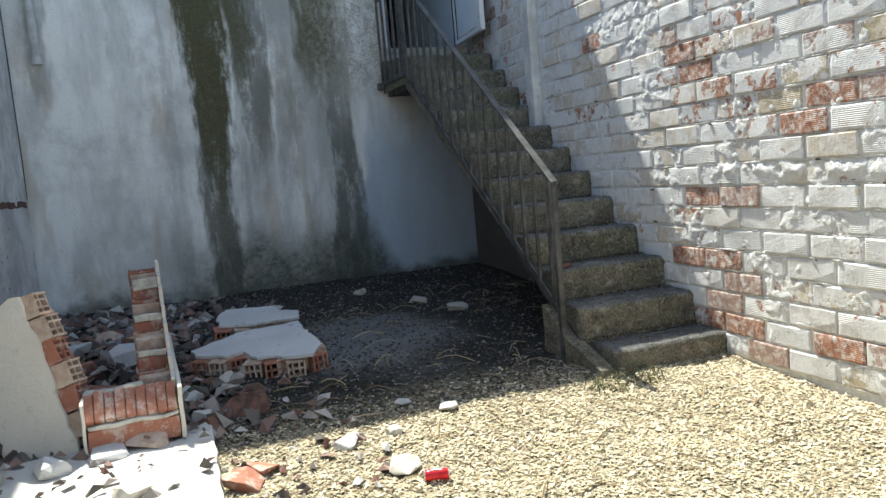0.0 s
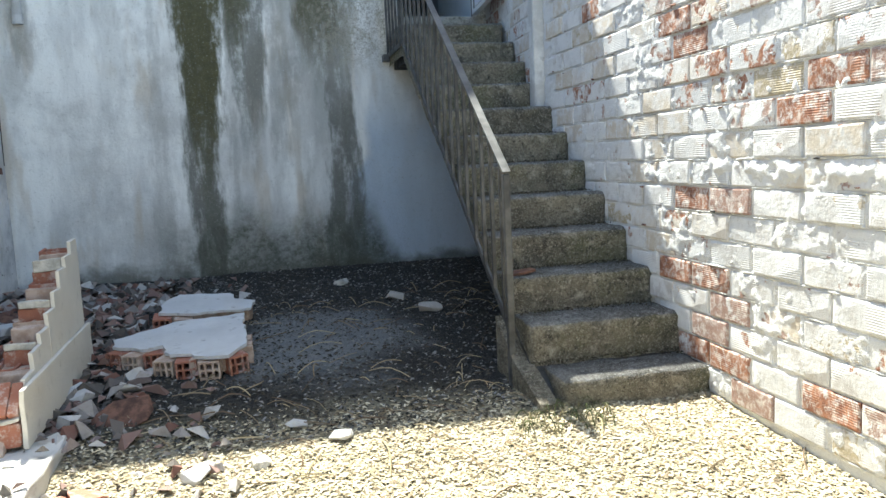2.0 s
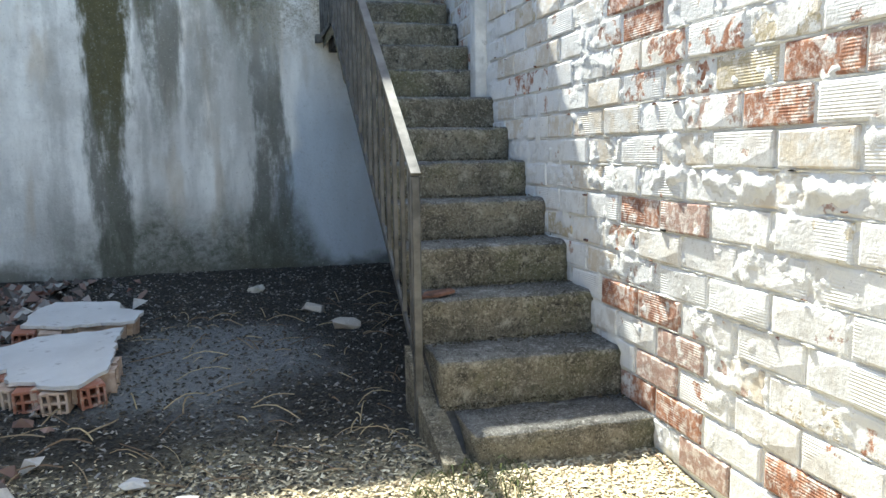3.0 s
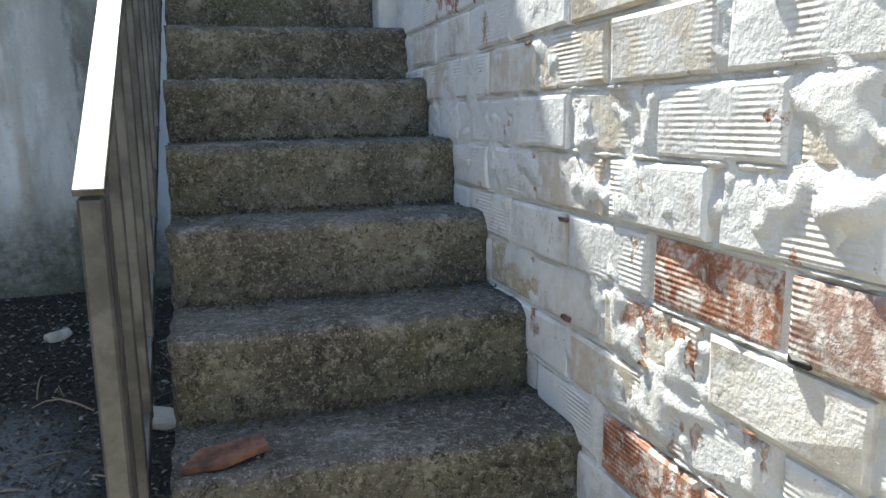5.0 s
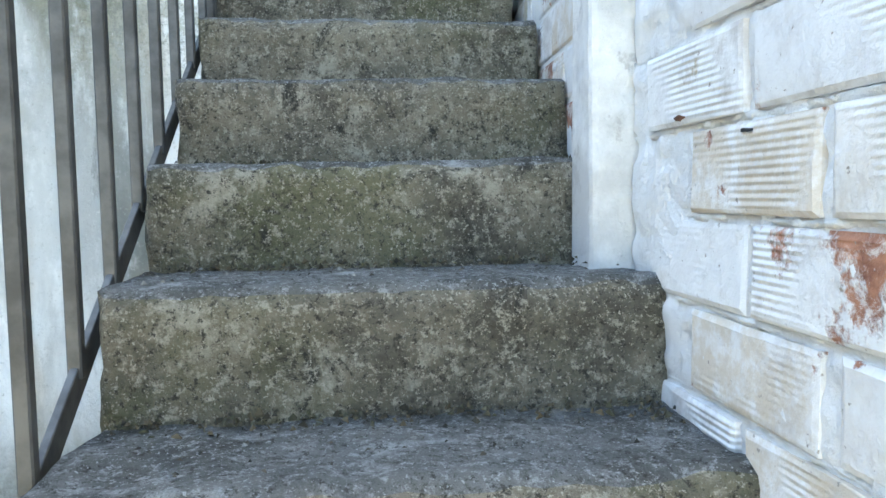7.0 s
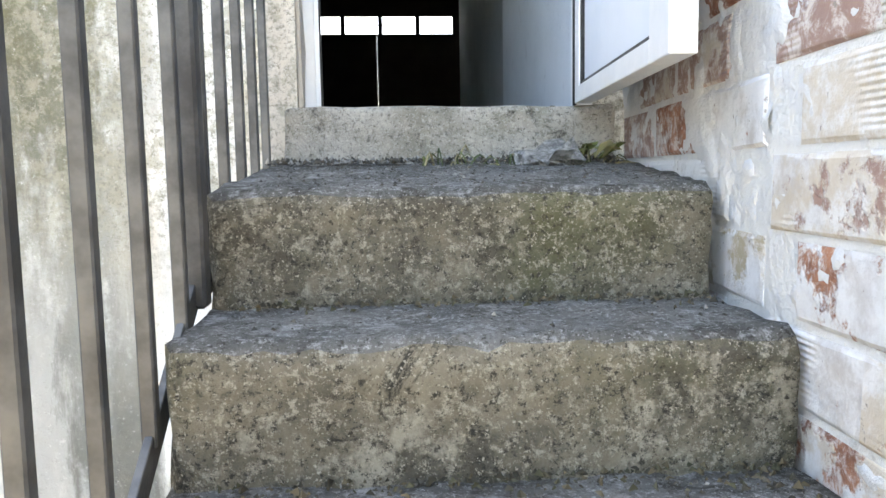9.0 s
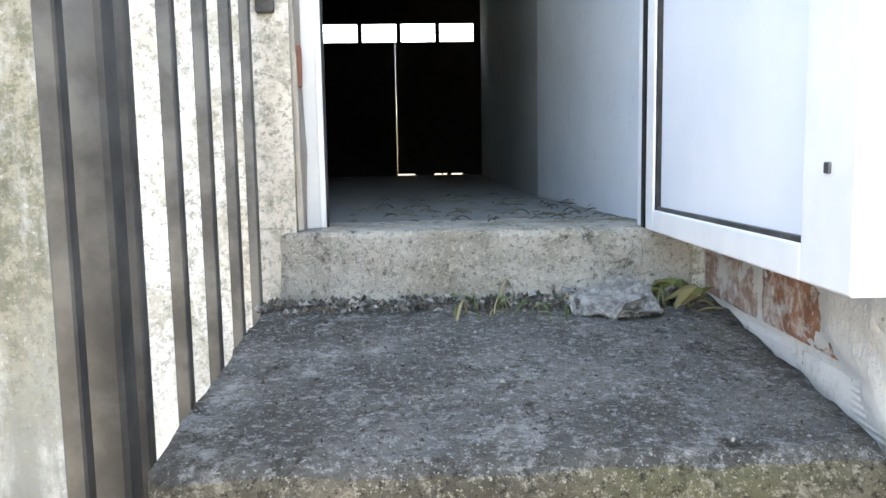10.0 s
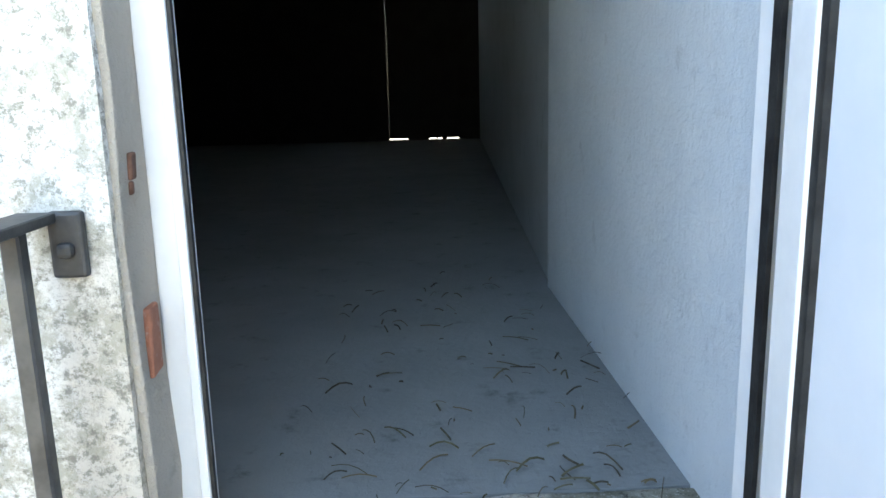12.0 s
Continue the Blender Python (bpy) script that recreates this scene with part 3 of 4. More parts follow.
tagged(part("door_sill", box(-0.80, BY - 0.03, LZ - 0.06, 0.075, BY + 0.27, FZ + 0.002, 0.014, 9, 0.008, 8), M_SILL), "cracked rendered concrete door sill with moss", "door sill", kind="structure")

# ---------------------------------------------------------------- railing
RAILX = -0.84
railing = empty("stair_railing", (RAILX, 0.38, 0.25))
tagged(railing, "dark painted steel stair railing with square bars", "railing")


def rail_part(name, bm, label=""):
    bm.transform(Matrix.Translation((-RAILX, -0.38, -0.25)))
    return part(name, bm, M_STEEL, railing, label)


KY, KT, KB = 3.02, 2.995, 2.13
P0, SL = 0.38, (KT - 1.11) / (KY - 0.38)


def rail_top(y):
    return 1.11 + (y - P0) * SL if y < KY else KT


def rail_foot(y):
    return 0.33 + (y - P0) * (KB - 0.33) / (KY - P0) if y < KY else KB


FL = Vector((1, 0, 0))
rail_part("handrail", bar((RAILX, P0 - 0.02, rail_top(P0) + 0.0), (RAILX, KY, KT), 0.042, 0.012))
rail_part("handrail", bar((RAILX, KY, KT), (RAILX, BY - 0.012, KT), 0.042, 0.012))
rail_part("bottom_rail", bar((RAILX, P0, rail_foot(P0)), (RAILX, KY, KB), 0.012, 0.04))
rail_part("bottom_rail", bar((RAILX, KY, KB), (RAILX, BY, KB), 0.012, 0.04))
rail_part("post", bar((RAILX, P0, 0.0), (RAILX, P0, rail_top(P0) - 0.006), 0.035, 0.035))
rail_part("post", bar((RAILX, KY, KB - 0.03), (RAILX, KY, KT - 0.006), 0.042, 0.042))
y = BY - 0.065
while y > P0 + 0.07:
    if abs(y - KY) > 0.05:
        rail_part("baluster", bar((RAILX, y, rail_foot(y)), (RAILX, y, rail_top(y) - 0.004), 0.020, 0.020))
    y -= 0.165
rail_part("wall_bracket", box(RAILX + 0.010, BY - 0.014, KT - 0.068, RAILX + 0.048, BY, KT + 0.006, 0.004), "steel fixing plate")
rail_part("bolt", box(RAILX + 0.020, BY - 0.024, KT - 0.045, RAILX + 0.038, BY - 0.01, KT - 0.027, 0.006))
rail_part("wall_bracket", box(RAILX - 0.05, BY - 0.10, KB - 0.05, RAILX + 0.01, BY, KB + 0.01, 0.004))

# ---------------------------------------------------------------- house door
entry = empty("door_2", (-0.03, BY + 0.02, FZ))
tagged(entry, "white aluminium entrance door standing open against the wall", "door", kind="structure")


def door_part(name, bm, mat, label="", parent=None):
    bm.transform(Matrix.Translation((0.03, -BY - 0.02, -FZ)))
    return part(name, bm, mat, parent or entry, label)


JY = BY + 0.10
door_part("reveal", box(DX0 - 0.002, BY + 0.012, FZ, DX0 + 0.010, BY + 0.26, 4.58, 0.003, 12, 0.012, 6), M_REVEAL, "rough broken mortar reveal")
door_part("exposed_brick", box(DX0 + 0.004, BY + 0.045, 2.785, DX0 + 0.016, BY + 0.085, 2.875, 0.004, 3, 0.008, 2), M_CLAY)
# two small dark boxes paint the shade inside pits of the reveal
for hz, hs in ((3.045, 0.016), (3.02, 0.008)):
    door_part("pit_shade", box(DX0 + 0.006, BY + 0.04, hz - hs, DX0 + 0.013, BY + 0.04 + hs * 1.2, hz + hs, 0.003, 2, 0.004, 5), M_BROWN_SHADED_CLAY)
door_part("jamb", box(DX0 + 0.008, JY, FZ, DX0 + 0.044, JY + 0.06, 4.56, 0.003), M_FRAME)
door_part("jamb_lip", box(DX0 + 0.040, JY - 0.012, FZ, DX0 + 0.053, JY + 0.012, 4.56, 0.002), M_FRAME)
door_part("gasket", box(DX0 + 0.053, JY - 0.006, FZ, DX0 + 0.058, JY + 0.004, 4.54), M_GASKET)
door_part("jamb", box(-0.034, BY - 0.026, FZ, 0.012, BY + 0.03, 4.56, 0.003), M_FRAME)
door_part("gasket", box(-0.040, BY - 0.036, FZ, -0.034, BY - 0.016, 4.54), M_GASKET)
door_part("head", box(DX0 + 0.012, JY, 4.52, 0.011, JY + 0.06, 4.57, 0.003), M_FRAME)

LEAF_W, LEAF_H = 0.815, 2.04
leaf = empty("leaf", (0, 0, 0))
leaf.parent = entry
leaf.location = (-0.017, -0.088, 0.0)
leaf.rotation_euler = (0, 0, radians(-94))
# the leaf's own x runs from hinge to free edge, its y through the thickness


def leaf_part(name, bm, mat):
    return part(name, bm, mat, leaf)


T = 0.045
leaf_part("stile", box(0, 0, 0, 0.058, T, LEAF_H, 0.003), M_FRAME)
leaf_part("stile", box(LEAF_W - 0.113, 0, 0, LEAF_W, T, LEAF_H, 0.003), M_FRAME)
leaf_part("rail", box(0.058, 0, 0, LEAF_W - 0.113, T, 0.042, 0.003), M_FRAME)
leaf_part("rail", box(0.058, 0, LEAF_H - 0.08, LEAF_W - 0.113, T, LEAF_H, 0.003), M_FRAME)
leaf_part("panel", box(0.05, 0.012, 0.04, LEAF_W - 0.10, T - 0.012, LEAF_H - 0.07), M_PANEL)
for yy in (0.004, T - 0.012):
    leaf_part("seal", box(0.058, yy, 0.042, 0.074, yy + 0.008, LEAF_H - 0.08), M_GASKET)
    leaf_part("seal", box(0.074, yy, 0.042, LEAF_W - 0.113, yy + 0.008, 0.049), M_STEEL)
for hz in (0.12, 1.0, 1.85):
    leaf_part("screw", box(LEAF_W - 0.06, -0.003, hz, LEAF_W - 0.048, 0.001, hz + 0.012, 0.0015), M_STEEL)

# ---------------------------------------------------------------- broken walls and rubble
def ragged_outline(outline, seed, amount):
    """The outline broken into short uneven lengths."""
    rng = random.Random(seed)
    pts = []
    for (u0, v0), (u1, v1) in zip(outline, outline[1:] + outline[:1]):
        n = max(1, int(math.hypot(u1 - u0, v1 - v0) / 0.045))
        for k in range(n):
            w = k / n
            pts.append((u0 + (u1 - u0) * w + rng.uniform(-amount, amount), v0 + (v1 - v0) * w + rng.uniform(-amount, amount)))
    return pts


def chunk(name, outline, thick, loc, rot, face, label, seed, edge_bricks=()):
    """A plate of plastered hollow brickwork: outline in its plane, thick deep."""
    thing = empty(name, loc)
    thing.rotation_euler = [radians(a) for a in rot]
    tagged(thing, label, "rubble", "fallen wall pieces")
    top = prism(ragged_outline(outline, seed, 0.014), "z", thick - 0.018, thick)
    shake(top, 0.004, seed, 14)
    part("plaster_coat", top, face, thing)
    core = prism([(u * 0.9, v * 0.9) for u, v in ragged_outline(outline, seed + 5, 0.03)], "z", 0.02, thick - 0.019)
    shake(core, 0.012, seed + 1, 16)
    part("brick_core", core, M_CLAY_PALE, thing)
    for k, (u, v, turn, mat) in enumerate(edge_bricks):
        b = part("brick", hollow_brick(0.16, 0.11, thick - 0.03, 3, 2, seed + k, 0.011), mat, thing)
        b.location = (u, v, 0.006)
        b.rotation_euler = (0, 0, radians(turn))
    return thing


chunk("fallen_wall_slab", [(-0.36, 0.14), (-0.33, -0.02), (-0.14, -0.16), (-0.06, -0.12), (0.0, -0.34), (0.12, -0.36), (0.14, -0.42), (0.30, -0.47), (0.40, -0.30), (0.36, 0.42), (-0.05, 0.40)], 0.13,
      (-2.53, 1.42, 0.105), (3, -2, 0), M_CHUNK, "white plastered slab of hollow bricks fallen flat", 3,
      [(-0.29, -0.03, -35, M_CLAY), (-0.19, -0.11, -30, M_CLAY_PALE), (-0.09, -0.12, -10, M_CLAY), (-0.01, -0.28, -20, M_CLAY_PALE), (0.09, -0.33, 0, M_CLAY), (0.21, -0.39, 0, M_CLAY_PALE), (0.33, -0.36, 25, M_CLAY), (0.35, -0.22, 90, M_CLAY_PALE), (0.34, -0.08, 90, M_CLAY_PALE)])
chunk("fallen_wall_slab", [(-0.30, -0.16), (-0.1, -0.21), (0.28, -0.14), (0.31, 0.06), (0.18, 0.10), (0.15, 0.25), (-0.20, 0.27), (-0.28, 0.1)], 0.13,
      (-2.42, 2.16, 0.165), (6, 3, 4), M_CHUNK, "white plastered broken slab lying behind another slab", 7,
      [(-0.28, -0.16, 0, M_CLAY), (-0.15, -0.18, 0, M_CLAY_PALE)])
chunk("leaning_wall_piece", [(-0.17, -0.40), (0.15, -0.42), (0.17, -0.1), (0.16, 0.34), (0.02, 0.33), (0.0, 0.36), (-0.17, 0.34)], 0.14,
      (-3.61, 0.46, 0.45), (84, -18, -20), M_CREAM, "cream plastered piece of broken wall leaning on rubble", 11,
      [(0.14, 0.28, 90, M_CLAY_PALE), (0.16, 0.165, 90, M_CLAY_PALE), (0.15, 0.05, 90, M_CLAY), (0.17, -0.065, 90, M_CLAY_PALE), (0.16, -0.18, 90, M_CLAY), (0.17, -0.3, 90, M_CLAY_PALE)])

# the standing stub: an end piece across, and a broken wall running back from it
stub = empty("broken_wall_stub", (-3.12, 0.26, 0.115))
stub.rotation_euler = (0, 0, radians(2.5))
tagged(stub, "standing stub of a broken red hollow-brick wall, cream plaster", "broken wall")
rng = random.Random(21)


def stub_part(name, bm, mat, label=""):
    return part(name, bm, mat, stub, label)


stub_part("plaster_side", box(0.145, -0.14, 0, 0.165, 1.25, 0.24, 0.004, 4, 0.006, 3), M_CREAM)
for k in range(8):
    y0 = 0.05 + 0.155 * k
    h = 0.24 + 0.068 * k
    b = hollow_brick(0.11, 0.15, 0.12, 2, 1, k, 0.012)
    b.transform(pose(0.05 + rng.uniform(-0.006, 0.006), y0, h - 0.10, -90 + rng.uniform(-6, 6), 0, 0))
    stub_part("brick", b, M_CLAY if k % 3 else M_CLAY_PALE)
    stub_part("course", box(-0.02, y0 - 0.075, 0, 0.125, y0 + 0.075, h - 0.06, 0.006, 2, 0.010, k), M_CLAY_PALE if k % 2 else M_CLAY)
    stub_part("plaster_side", box(0.126, y0 - 0.078, 0.2, 0.145, y0 + 0.078, h + 0.01 + rng.uniform(-0.01, 0.02), 0.003, 2, 0.006, k), M_CREAM)
    if k % 2 == 0:
        stub_part("mortar", box(-0.015, y0 - 0.085, h - 0.06, 0.12, y0 - 0.06, h + rng.uniform(-0.03, 0.03), 0.006, 3, 0.012, k + 30), M_STONE)
stub_part("end_brick", box(-0.25, -0.15, 0.01, 0.14, -0.03, 0.115, 0.008, 4, 0.010, 40), M_CLAY)
stub_part("mortar", box(-0.24, -0.155, 0.115, 0.14, -0.02, 0.135, 0.006, 6, 0.016, 41), M_STONE)
for k in range(9):
    x = -0.235 + 0.044 * k
    tube = bar((x, -0.14, 0.14), (x, -0.02, 0.245 + rng.uniform(-0.01, 0.01)), 0.041, 0.03)
    stub_part("brick_rib", tube, M_CLAY)
stub_part("mortar", box(-0.25, -0.03, 0.0, 0.0, 0.05, 0.25, 0.01, 5, 0.018, 42), M_STONE)
stub_part("plaster_side", box(-0.265, -0.15, 0, -0.25, 0.04, 0.235, 0.004, 3, 0.008, 43), M_CREAM)

tagged(part("concrete_footing", box(LX, -1.6, -0.2, -2.83, 0.24, 0.112, 0.012, 14, 0.018, 9), M_SLAB), "broken pale concrete footing strip on the ground", "footing")

# single lumps that can be told apart
LUMPS = [("stone", -2.12, -0.58, 0.085, M_STONE), ("stone", -2.27, -0.22, 0.075, M_CHUNK), ("stone", -1.90, 0.18, 0.055, M_CHUNK),
         ("brick_fragment", -2.74, -0.40, 0.11, M_CLAY), ("brick_fragment", -2.66, -0.28, 0.09, M_CLAY), ("stone", -2.05, -0.18, 0.05, M_STONE),
         ("stone", -2.71, 0.90, 0.085, M_GREY_MORTAR), ("stone", -2.70, 1.08, 0.08, M_GREY_MORTAR), ("stone", -2.92, 0.85, 0.10, M_CHUNK), ("plaster_fragment", -1.72, -0.02, 0.06, M_CHUNK),
         ("plaster_fragment", -3.28, 0.05, 0.10, M_CHUNK), ("plaster_fragment", -3.50, -0.02, 0.09, M_CHUNK), ("stone", -3.75, -0.05, 0.10, M_STONE),
         ("plaster_fragment", -3.12, 0.12, 0.11, M_CLAY_PALE), ("stone", -3.15, -0.50, 0.09, M_STONE), ("stone", -3.95, -0.08, 0.09, M_STONE),
         ("plaster_fragment", -3.40, 0.55, 0.11, M_CLAY_PALE), ("plaster_fragment", -3.34, 0.85, 0.12, M_CHUNK), ("brick_fragment", -3.42, 1.15, 0.15, M_CLAY),
         ("brick_fragment", -3.6, 1.6, 0.17, M_CLAY), ("plaster_fragment", -3.3, 1.9, 0.16, M_CHUNK), ("plaster_fragment", -3.75, 2.3, 0.2, M_CHUNK),
         ("stone", -1.1, 2.4, 0.09, M_GREY_MORTAR), ("stone", -1.45, 3.0, 0.07, M_STONE), ("stone", -0.95, 1.9, 0.10, M_GREY_MORTAR)]
for k, (kind, x, y, r, mat) in enumerate(LUMPS):
    base = 0.112 if (x < -2.86 and y < 0.2) else ground_z(x, y)
    ob = part(kind, rock(r, k + 50, 0.5 + 0.1 * (k % 3)), mat)
    ob.location = (x, y, base + r * 0.22)
    ob.rotation_euler = (random.Random(k).uniform(-0.25, 0.25), random.Random(k + 9).uniform(-0.25, 0.25), k * 1.3)
    tagged(ob, {"stone": "pale angular stone lying in the yard litter", "brick_fragment": "broken red clay brick fragment among rubble", "plaster_fragment": "broken white plaster fragment among rubble"}[kind], "rubble", "loose rubble")

heap_rng = random.Random(77)
# heap bricks take the darker clay, so shade is in their colour
HEAP = [("brick_fragment", M_BROWN_SHADED_CLAY, "broken red brick coloured darker for the heap's shade"), ("brick_fragment", M_BROWN_SHADED_CLAY, "broken red brick coloured darker for the heap's shade"),
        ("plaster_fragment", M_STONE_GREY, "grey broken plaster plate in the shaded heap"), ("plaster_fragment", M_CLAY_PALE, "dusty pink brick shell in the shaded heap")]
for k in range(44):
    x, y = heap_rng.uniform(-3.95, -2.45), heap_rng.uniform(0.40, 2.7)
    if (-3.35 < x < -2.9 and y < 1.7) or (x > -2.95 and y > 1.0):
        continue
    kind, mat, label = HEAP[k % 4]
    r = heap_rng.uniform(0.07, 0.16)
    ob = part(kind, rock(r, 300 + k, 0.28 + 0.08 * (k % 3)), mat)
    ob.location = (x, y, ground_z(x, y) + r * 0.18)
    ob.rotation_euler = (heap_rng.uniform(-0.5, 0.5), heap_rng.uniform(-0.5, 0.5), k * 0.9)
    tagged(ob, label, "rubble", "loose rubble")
shard = part("clay_shard", prism(ragged_outline([(-0.09, -0.02), (-0.02, -0.045), (0.08, -0.02), (0.07, 0.03), (-0.04, 0.045)], 5, 0.006), "z", 0.0, 0.012), M_BROWN_SHADED_CLAY)
shard.location = (-0.69, 0.64, 3 * R + 0.006)
shard.rotation_euler = (0.06, -0.08, 0.2)
tagged(shard, "thin brown clay shard lying on a step", "rubble")

can = empty("drink_can", (-2.03, -0.74, 0.045))
can.rotation_euler = (radians(90), 0, radians(72))
can.scale = (0.8, 0.8, 0.8)
tagged(can, "crushed red drink can lying on the litter", "can")
bm = bmesh.new()
rings = [(0.026, -0.058), (0.032, -0.052), (0.033, -0.03), (0.031, 0.0), (0.033, 0.03), (0.032, 0.050), (0.026, 0.060)]
loops = [[bm.verts.new((r * math.cos(a * math.tau / 20) * (1 + 0.1 * math.sin(3 * a)), r * math.sin(a * math.tau / 20) * 0.85, z)) for a in range(20)] for r, z in rings]
for p, q in zip(loops, loops[1:]):
    for a in range(20):
        bm.faces.new((p[a], p[(a + 1) % 20], q[(a + 1) % 20], q[a])).smooth = True
part("can_body", bm, M_RED, can)
for z in (-0.058, 0.060):
    bm = bmesh.new()
    bmesh.ops.create_cone(bm, cap_ends=True, segments=20, radius1=0.027, radius2=0.026, depth=0.004)
    bmesh.ops.translate(bm, verts=bm.verts[:], vec=(0, 0, z))
    part("can_end", bm, M_ALU, can)
part("can_band", box(-0.012, 0.024, -0.03, 0.012, 0.0295, 0.03, 0.002), M_ALU, can, "pale printed band")


# ---------------------------------------------------------------- small litter, as single sheets of many pieces
def scatter(name, count, area, size, material, label, category, seed, flat=0.25, thick=0.15, keep=None, zfun=ground_z):
    rng = np.random.default_rng(seed)
    verts, faces = [], []
    n = 0
    while n < count:
        x, y = rng.uniform(area[0], area[1]), rng.uniform(area[2], area[3])
        if keep is not None and not keep(x, y, rng.random()):
            continue
        n += 1
        s = rng.uniform(*size)
        l, w, h = s, s * rng.uniform(0.25, 0.6), s * thick * rng.uniform(0.5, 1.5)
        m = pose(x, y, zfun(x, y) + h * 0.4 + rng.uniform(0, 0.006), *rng.uniform(-30, 30, 2) * flat * 2, rng.uniform(0, 360))
        k = len(verts)
        for a, b, c in ((-l, -w * rng.uniform(0.3, 1), 0), (l * rng.uniform(0.6, 1), -w, 0), (l, w * rng.uniform(0.2, 1), 0), (-l * rng.uniform(0.5, 1), w, 0), (l * 0.1, 0, h)):
            verts.append(m @ Vector((a / 2, b / 2, c)))
        faces += [(k, k + 1, k + 4), (k + 1, k + 2, k + 4), (k + 2, k + 3, k + 4), (k + 3, k, k + 4)]
    me = bpy.data.meshes.new(name)
    me.from_pydata(verts, [], faces)
    me.materials.append(material)
    return tagged(new(name, me), label, category, kind="stuff")


def free(x, y):
    return not (-0.8 < x < 0.1 and 0.0 < y < 0.9) and not (x < -2.82 and y < 0.25)


scatter("wood_chips", 30000, (-3.0, 0.0, -1.7, 1.0), (0.009, 0.030), M_CHIPS, "pale dry wood chips and husks covering the yard", "wood chips", 1, 0.4, 0.12, lambda x, y, r: free(x, y) and r > max(0.0, (y + 0.15) / 0.6))
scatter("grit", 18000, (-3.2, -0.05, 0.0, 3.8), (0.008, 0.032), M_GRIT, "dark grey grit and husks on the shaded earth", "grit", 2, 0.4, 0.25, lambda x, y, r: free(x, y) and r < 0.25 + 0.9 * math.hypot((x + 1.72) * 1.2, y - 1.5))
scatter("rubble_shards", 1700, (-4.05, -2.2, 0.1, 3.6), (0.03, 0.15), M_SHARDS, "small shards of plaster and red brick", "rubble", 3, 0.6, 0.35, lambda x, y, r: x < -2.5 - 0.5 * r or r < 0.12)
scatter("rubble_shards", 160, (-4.3, -2.1, -0.7, 0.25), (0.02, 0.09), M_SHARDS, "small shards of plaster and red brick", "rubble", 4, 0.4, 0.35, None, lambda x, y: max(ground_z(x, y), 0.114 if x < -2.86 and y < 0.2 else -9))
scatter("step_grit", 1600, (-0.78, -0.02, 0.02, 3.7), (0.003, 0.010), M_GRIT, "loose grit lying on the concrete treads", "grit", 5, 0.3, 0.4,
        lambda x, y, r: y > 3.05 or (y / G) % 1 > 0.15 + 0.8 * r * r, lambda x, y: min(12, int(y / G) + 1) * R + 0.001 + max(0.0, y - 3.05) * 0.07)


def strands(name, count, area, length, width, material, label, category, seed, zfun, keep=None, lift=0.2):
    rng = np.random.default_rng(seed)
    verts, faces = [], []
    n = 0
    while n < count:
        x, y = rng.uniform(area[0], area[1]), rng.uniform(area[2], area[3])
        if keep is not None and not keep(x, y, rng.random()):
            continue
        n += 1
        a, turn, l, w = rng.uniform(0, 6.28), rng.uniform(-0.6, 0.6), rng.uniform(*length), rng.uniform(*width)
        p = Vector((x, y, 0))
        rise = rng.uniform(0, lift) * l
        k = len(verts)
        for s in range(5):
            d, e = Vector((math.cos(a), math.sin(a), 0)), Vector((-math.sin(a), math.cos(a), 0))
            base = zfun(p.x, p.y) + 0.002 + rise * math.sin(s / 4 * 3.14)
            for q, h in ((e * w, 0), (e * 0, w * 1.4), (-e * w, 0)):
                verts.append((p.x + q.x, p.y + q.y, base + h))
            p += d * l / 4
            a += turn / 4
        for s in range(4):
            i = k + s * 3
            faces += [(i, i + 1, i + 4, i + 3), (i + 1, i + 2, i + 5, i + 4)]
    me = bpy.data.meshes.new(name)
    me.from_pydata(verts, [], faces)
    me.materials.append(material)
    return tagged(new(name, me), label, category, kind="stuff")


strands("dry_twigs", 260, (-2.6, 0.0, -1.2, 2.6), (0.06, 0.28), (0.0015, 0.004), M_TWIG, "thin dry twigs and straw on the ground", "twigs", 6, ground_z, lambda x, y, r: free(x, y))
strands("floor_debris", 150, (-0.68, 0.005, BY + 0.12, 6.2), (0.006, 0.075), (0.0007, 0.0025), M_SEED, "dark dry stalks and seeds on the floor", "debris", 7, lambda x, y: FZ + 0.006, lambda x, y, r: r > ((y - 3.95) / 2.0) ** 0.6)
strands("sill_weeds", 60, (-0.45, 0.08, BY - 0.16, BY - 0.04), (0.02, 0.07), (0.001, 0.003), M_WEED, "small green weeds at the sill foot", "weeds", 8, lambda x, y: LZ, None, 0.9)
strands("step_weeds", 130, (-1.0, -0.55, -0.25, 0.12), (0.03, 0.09), (0.001, 0.003), M_WEED, "small weeds beside the lowest step", "weeds", 9, ground_z, lambda x, y, r: free(x, y) and y < 0.0, 0.9)
scatter("sill_leaves", 14, (-0.16, 0.03, BY - 0.20, BY - 0.05), (0.03, 0.085), M_LEAF, "green and yellow fallen leaves against the sill", "leaves", 10, 0.8, 0.2, None, lambda x, y: LZ + 0.03)
scatter("sill_crumbs", 900, (-0.84, 0.06, BY - 0.16, BY - 0.035), (0.004, 0.02), M_GRIT, "dark crumbs and moss along the sill foot", "grit", 14, 0.4, 0.5,
        lambda x, y, r: r > (BY - 0.03 - y) / 0.12, lambda x, y: 12 * R + max(0.0, y - 3.05) * 0.07 + 0.002)
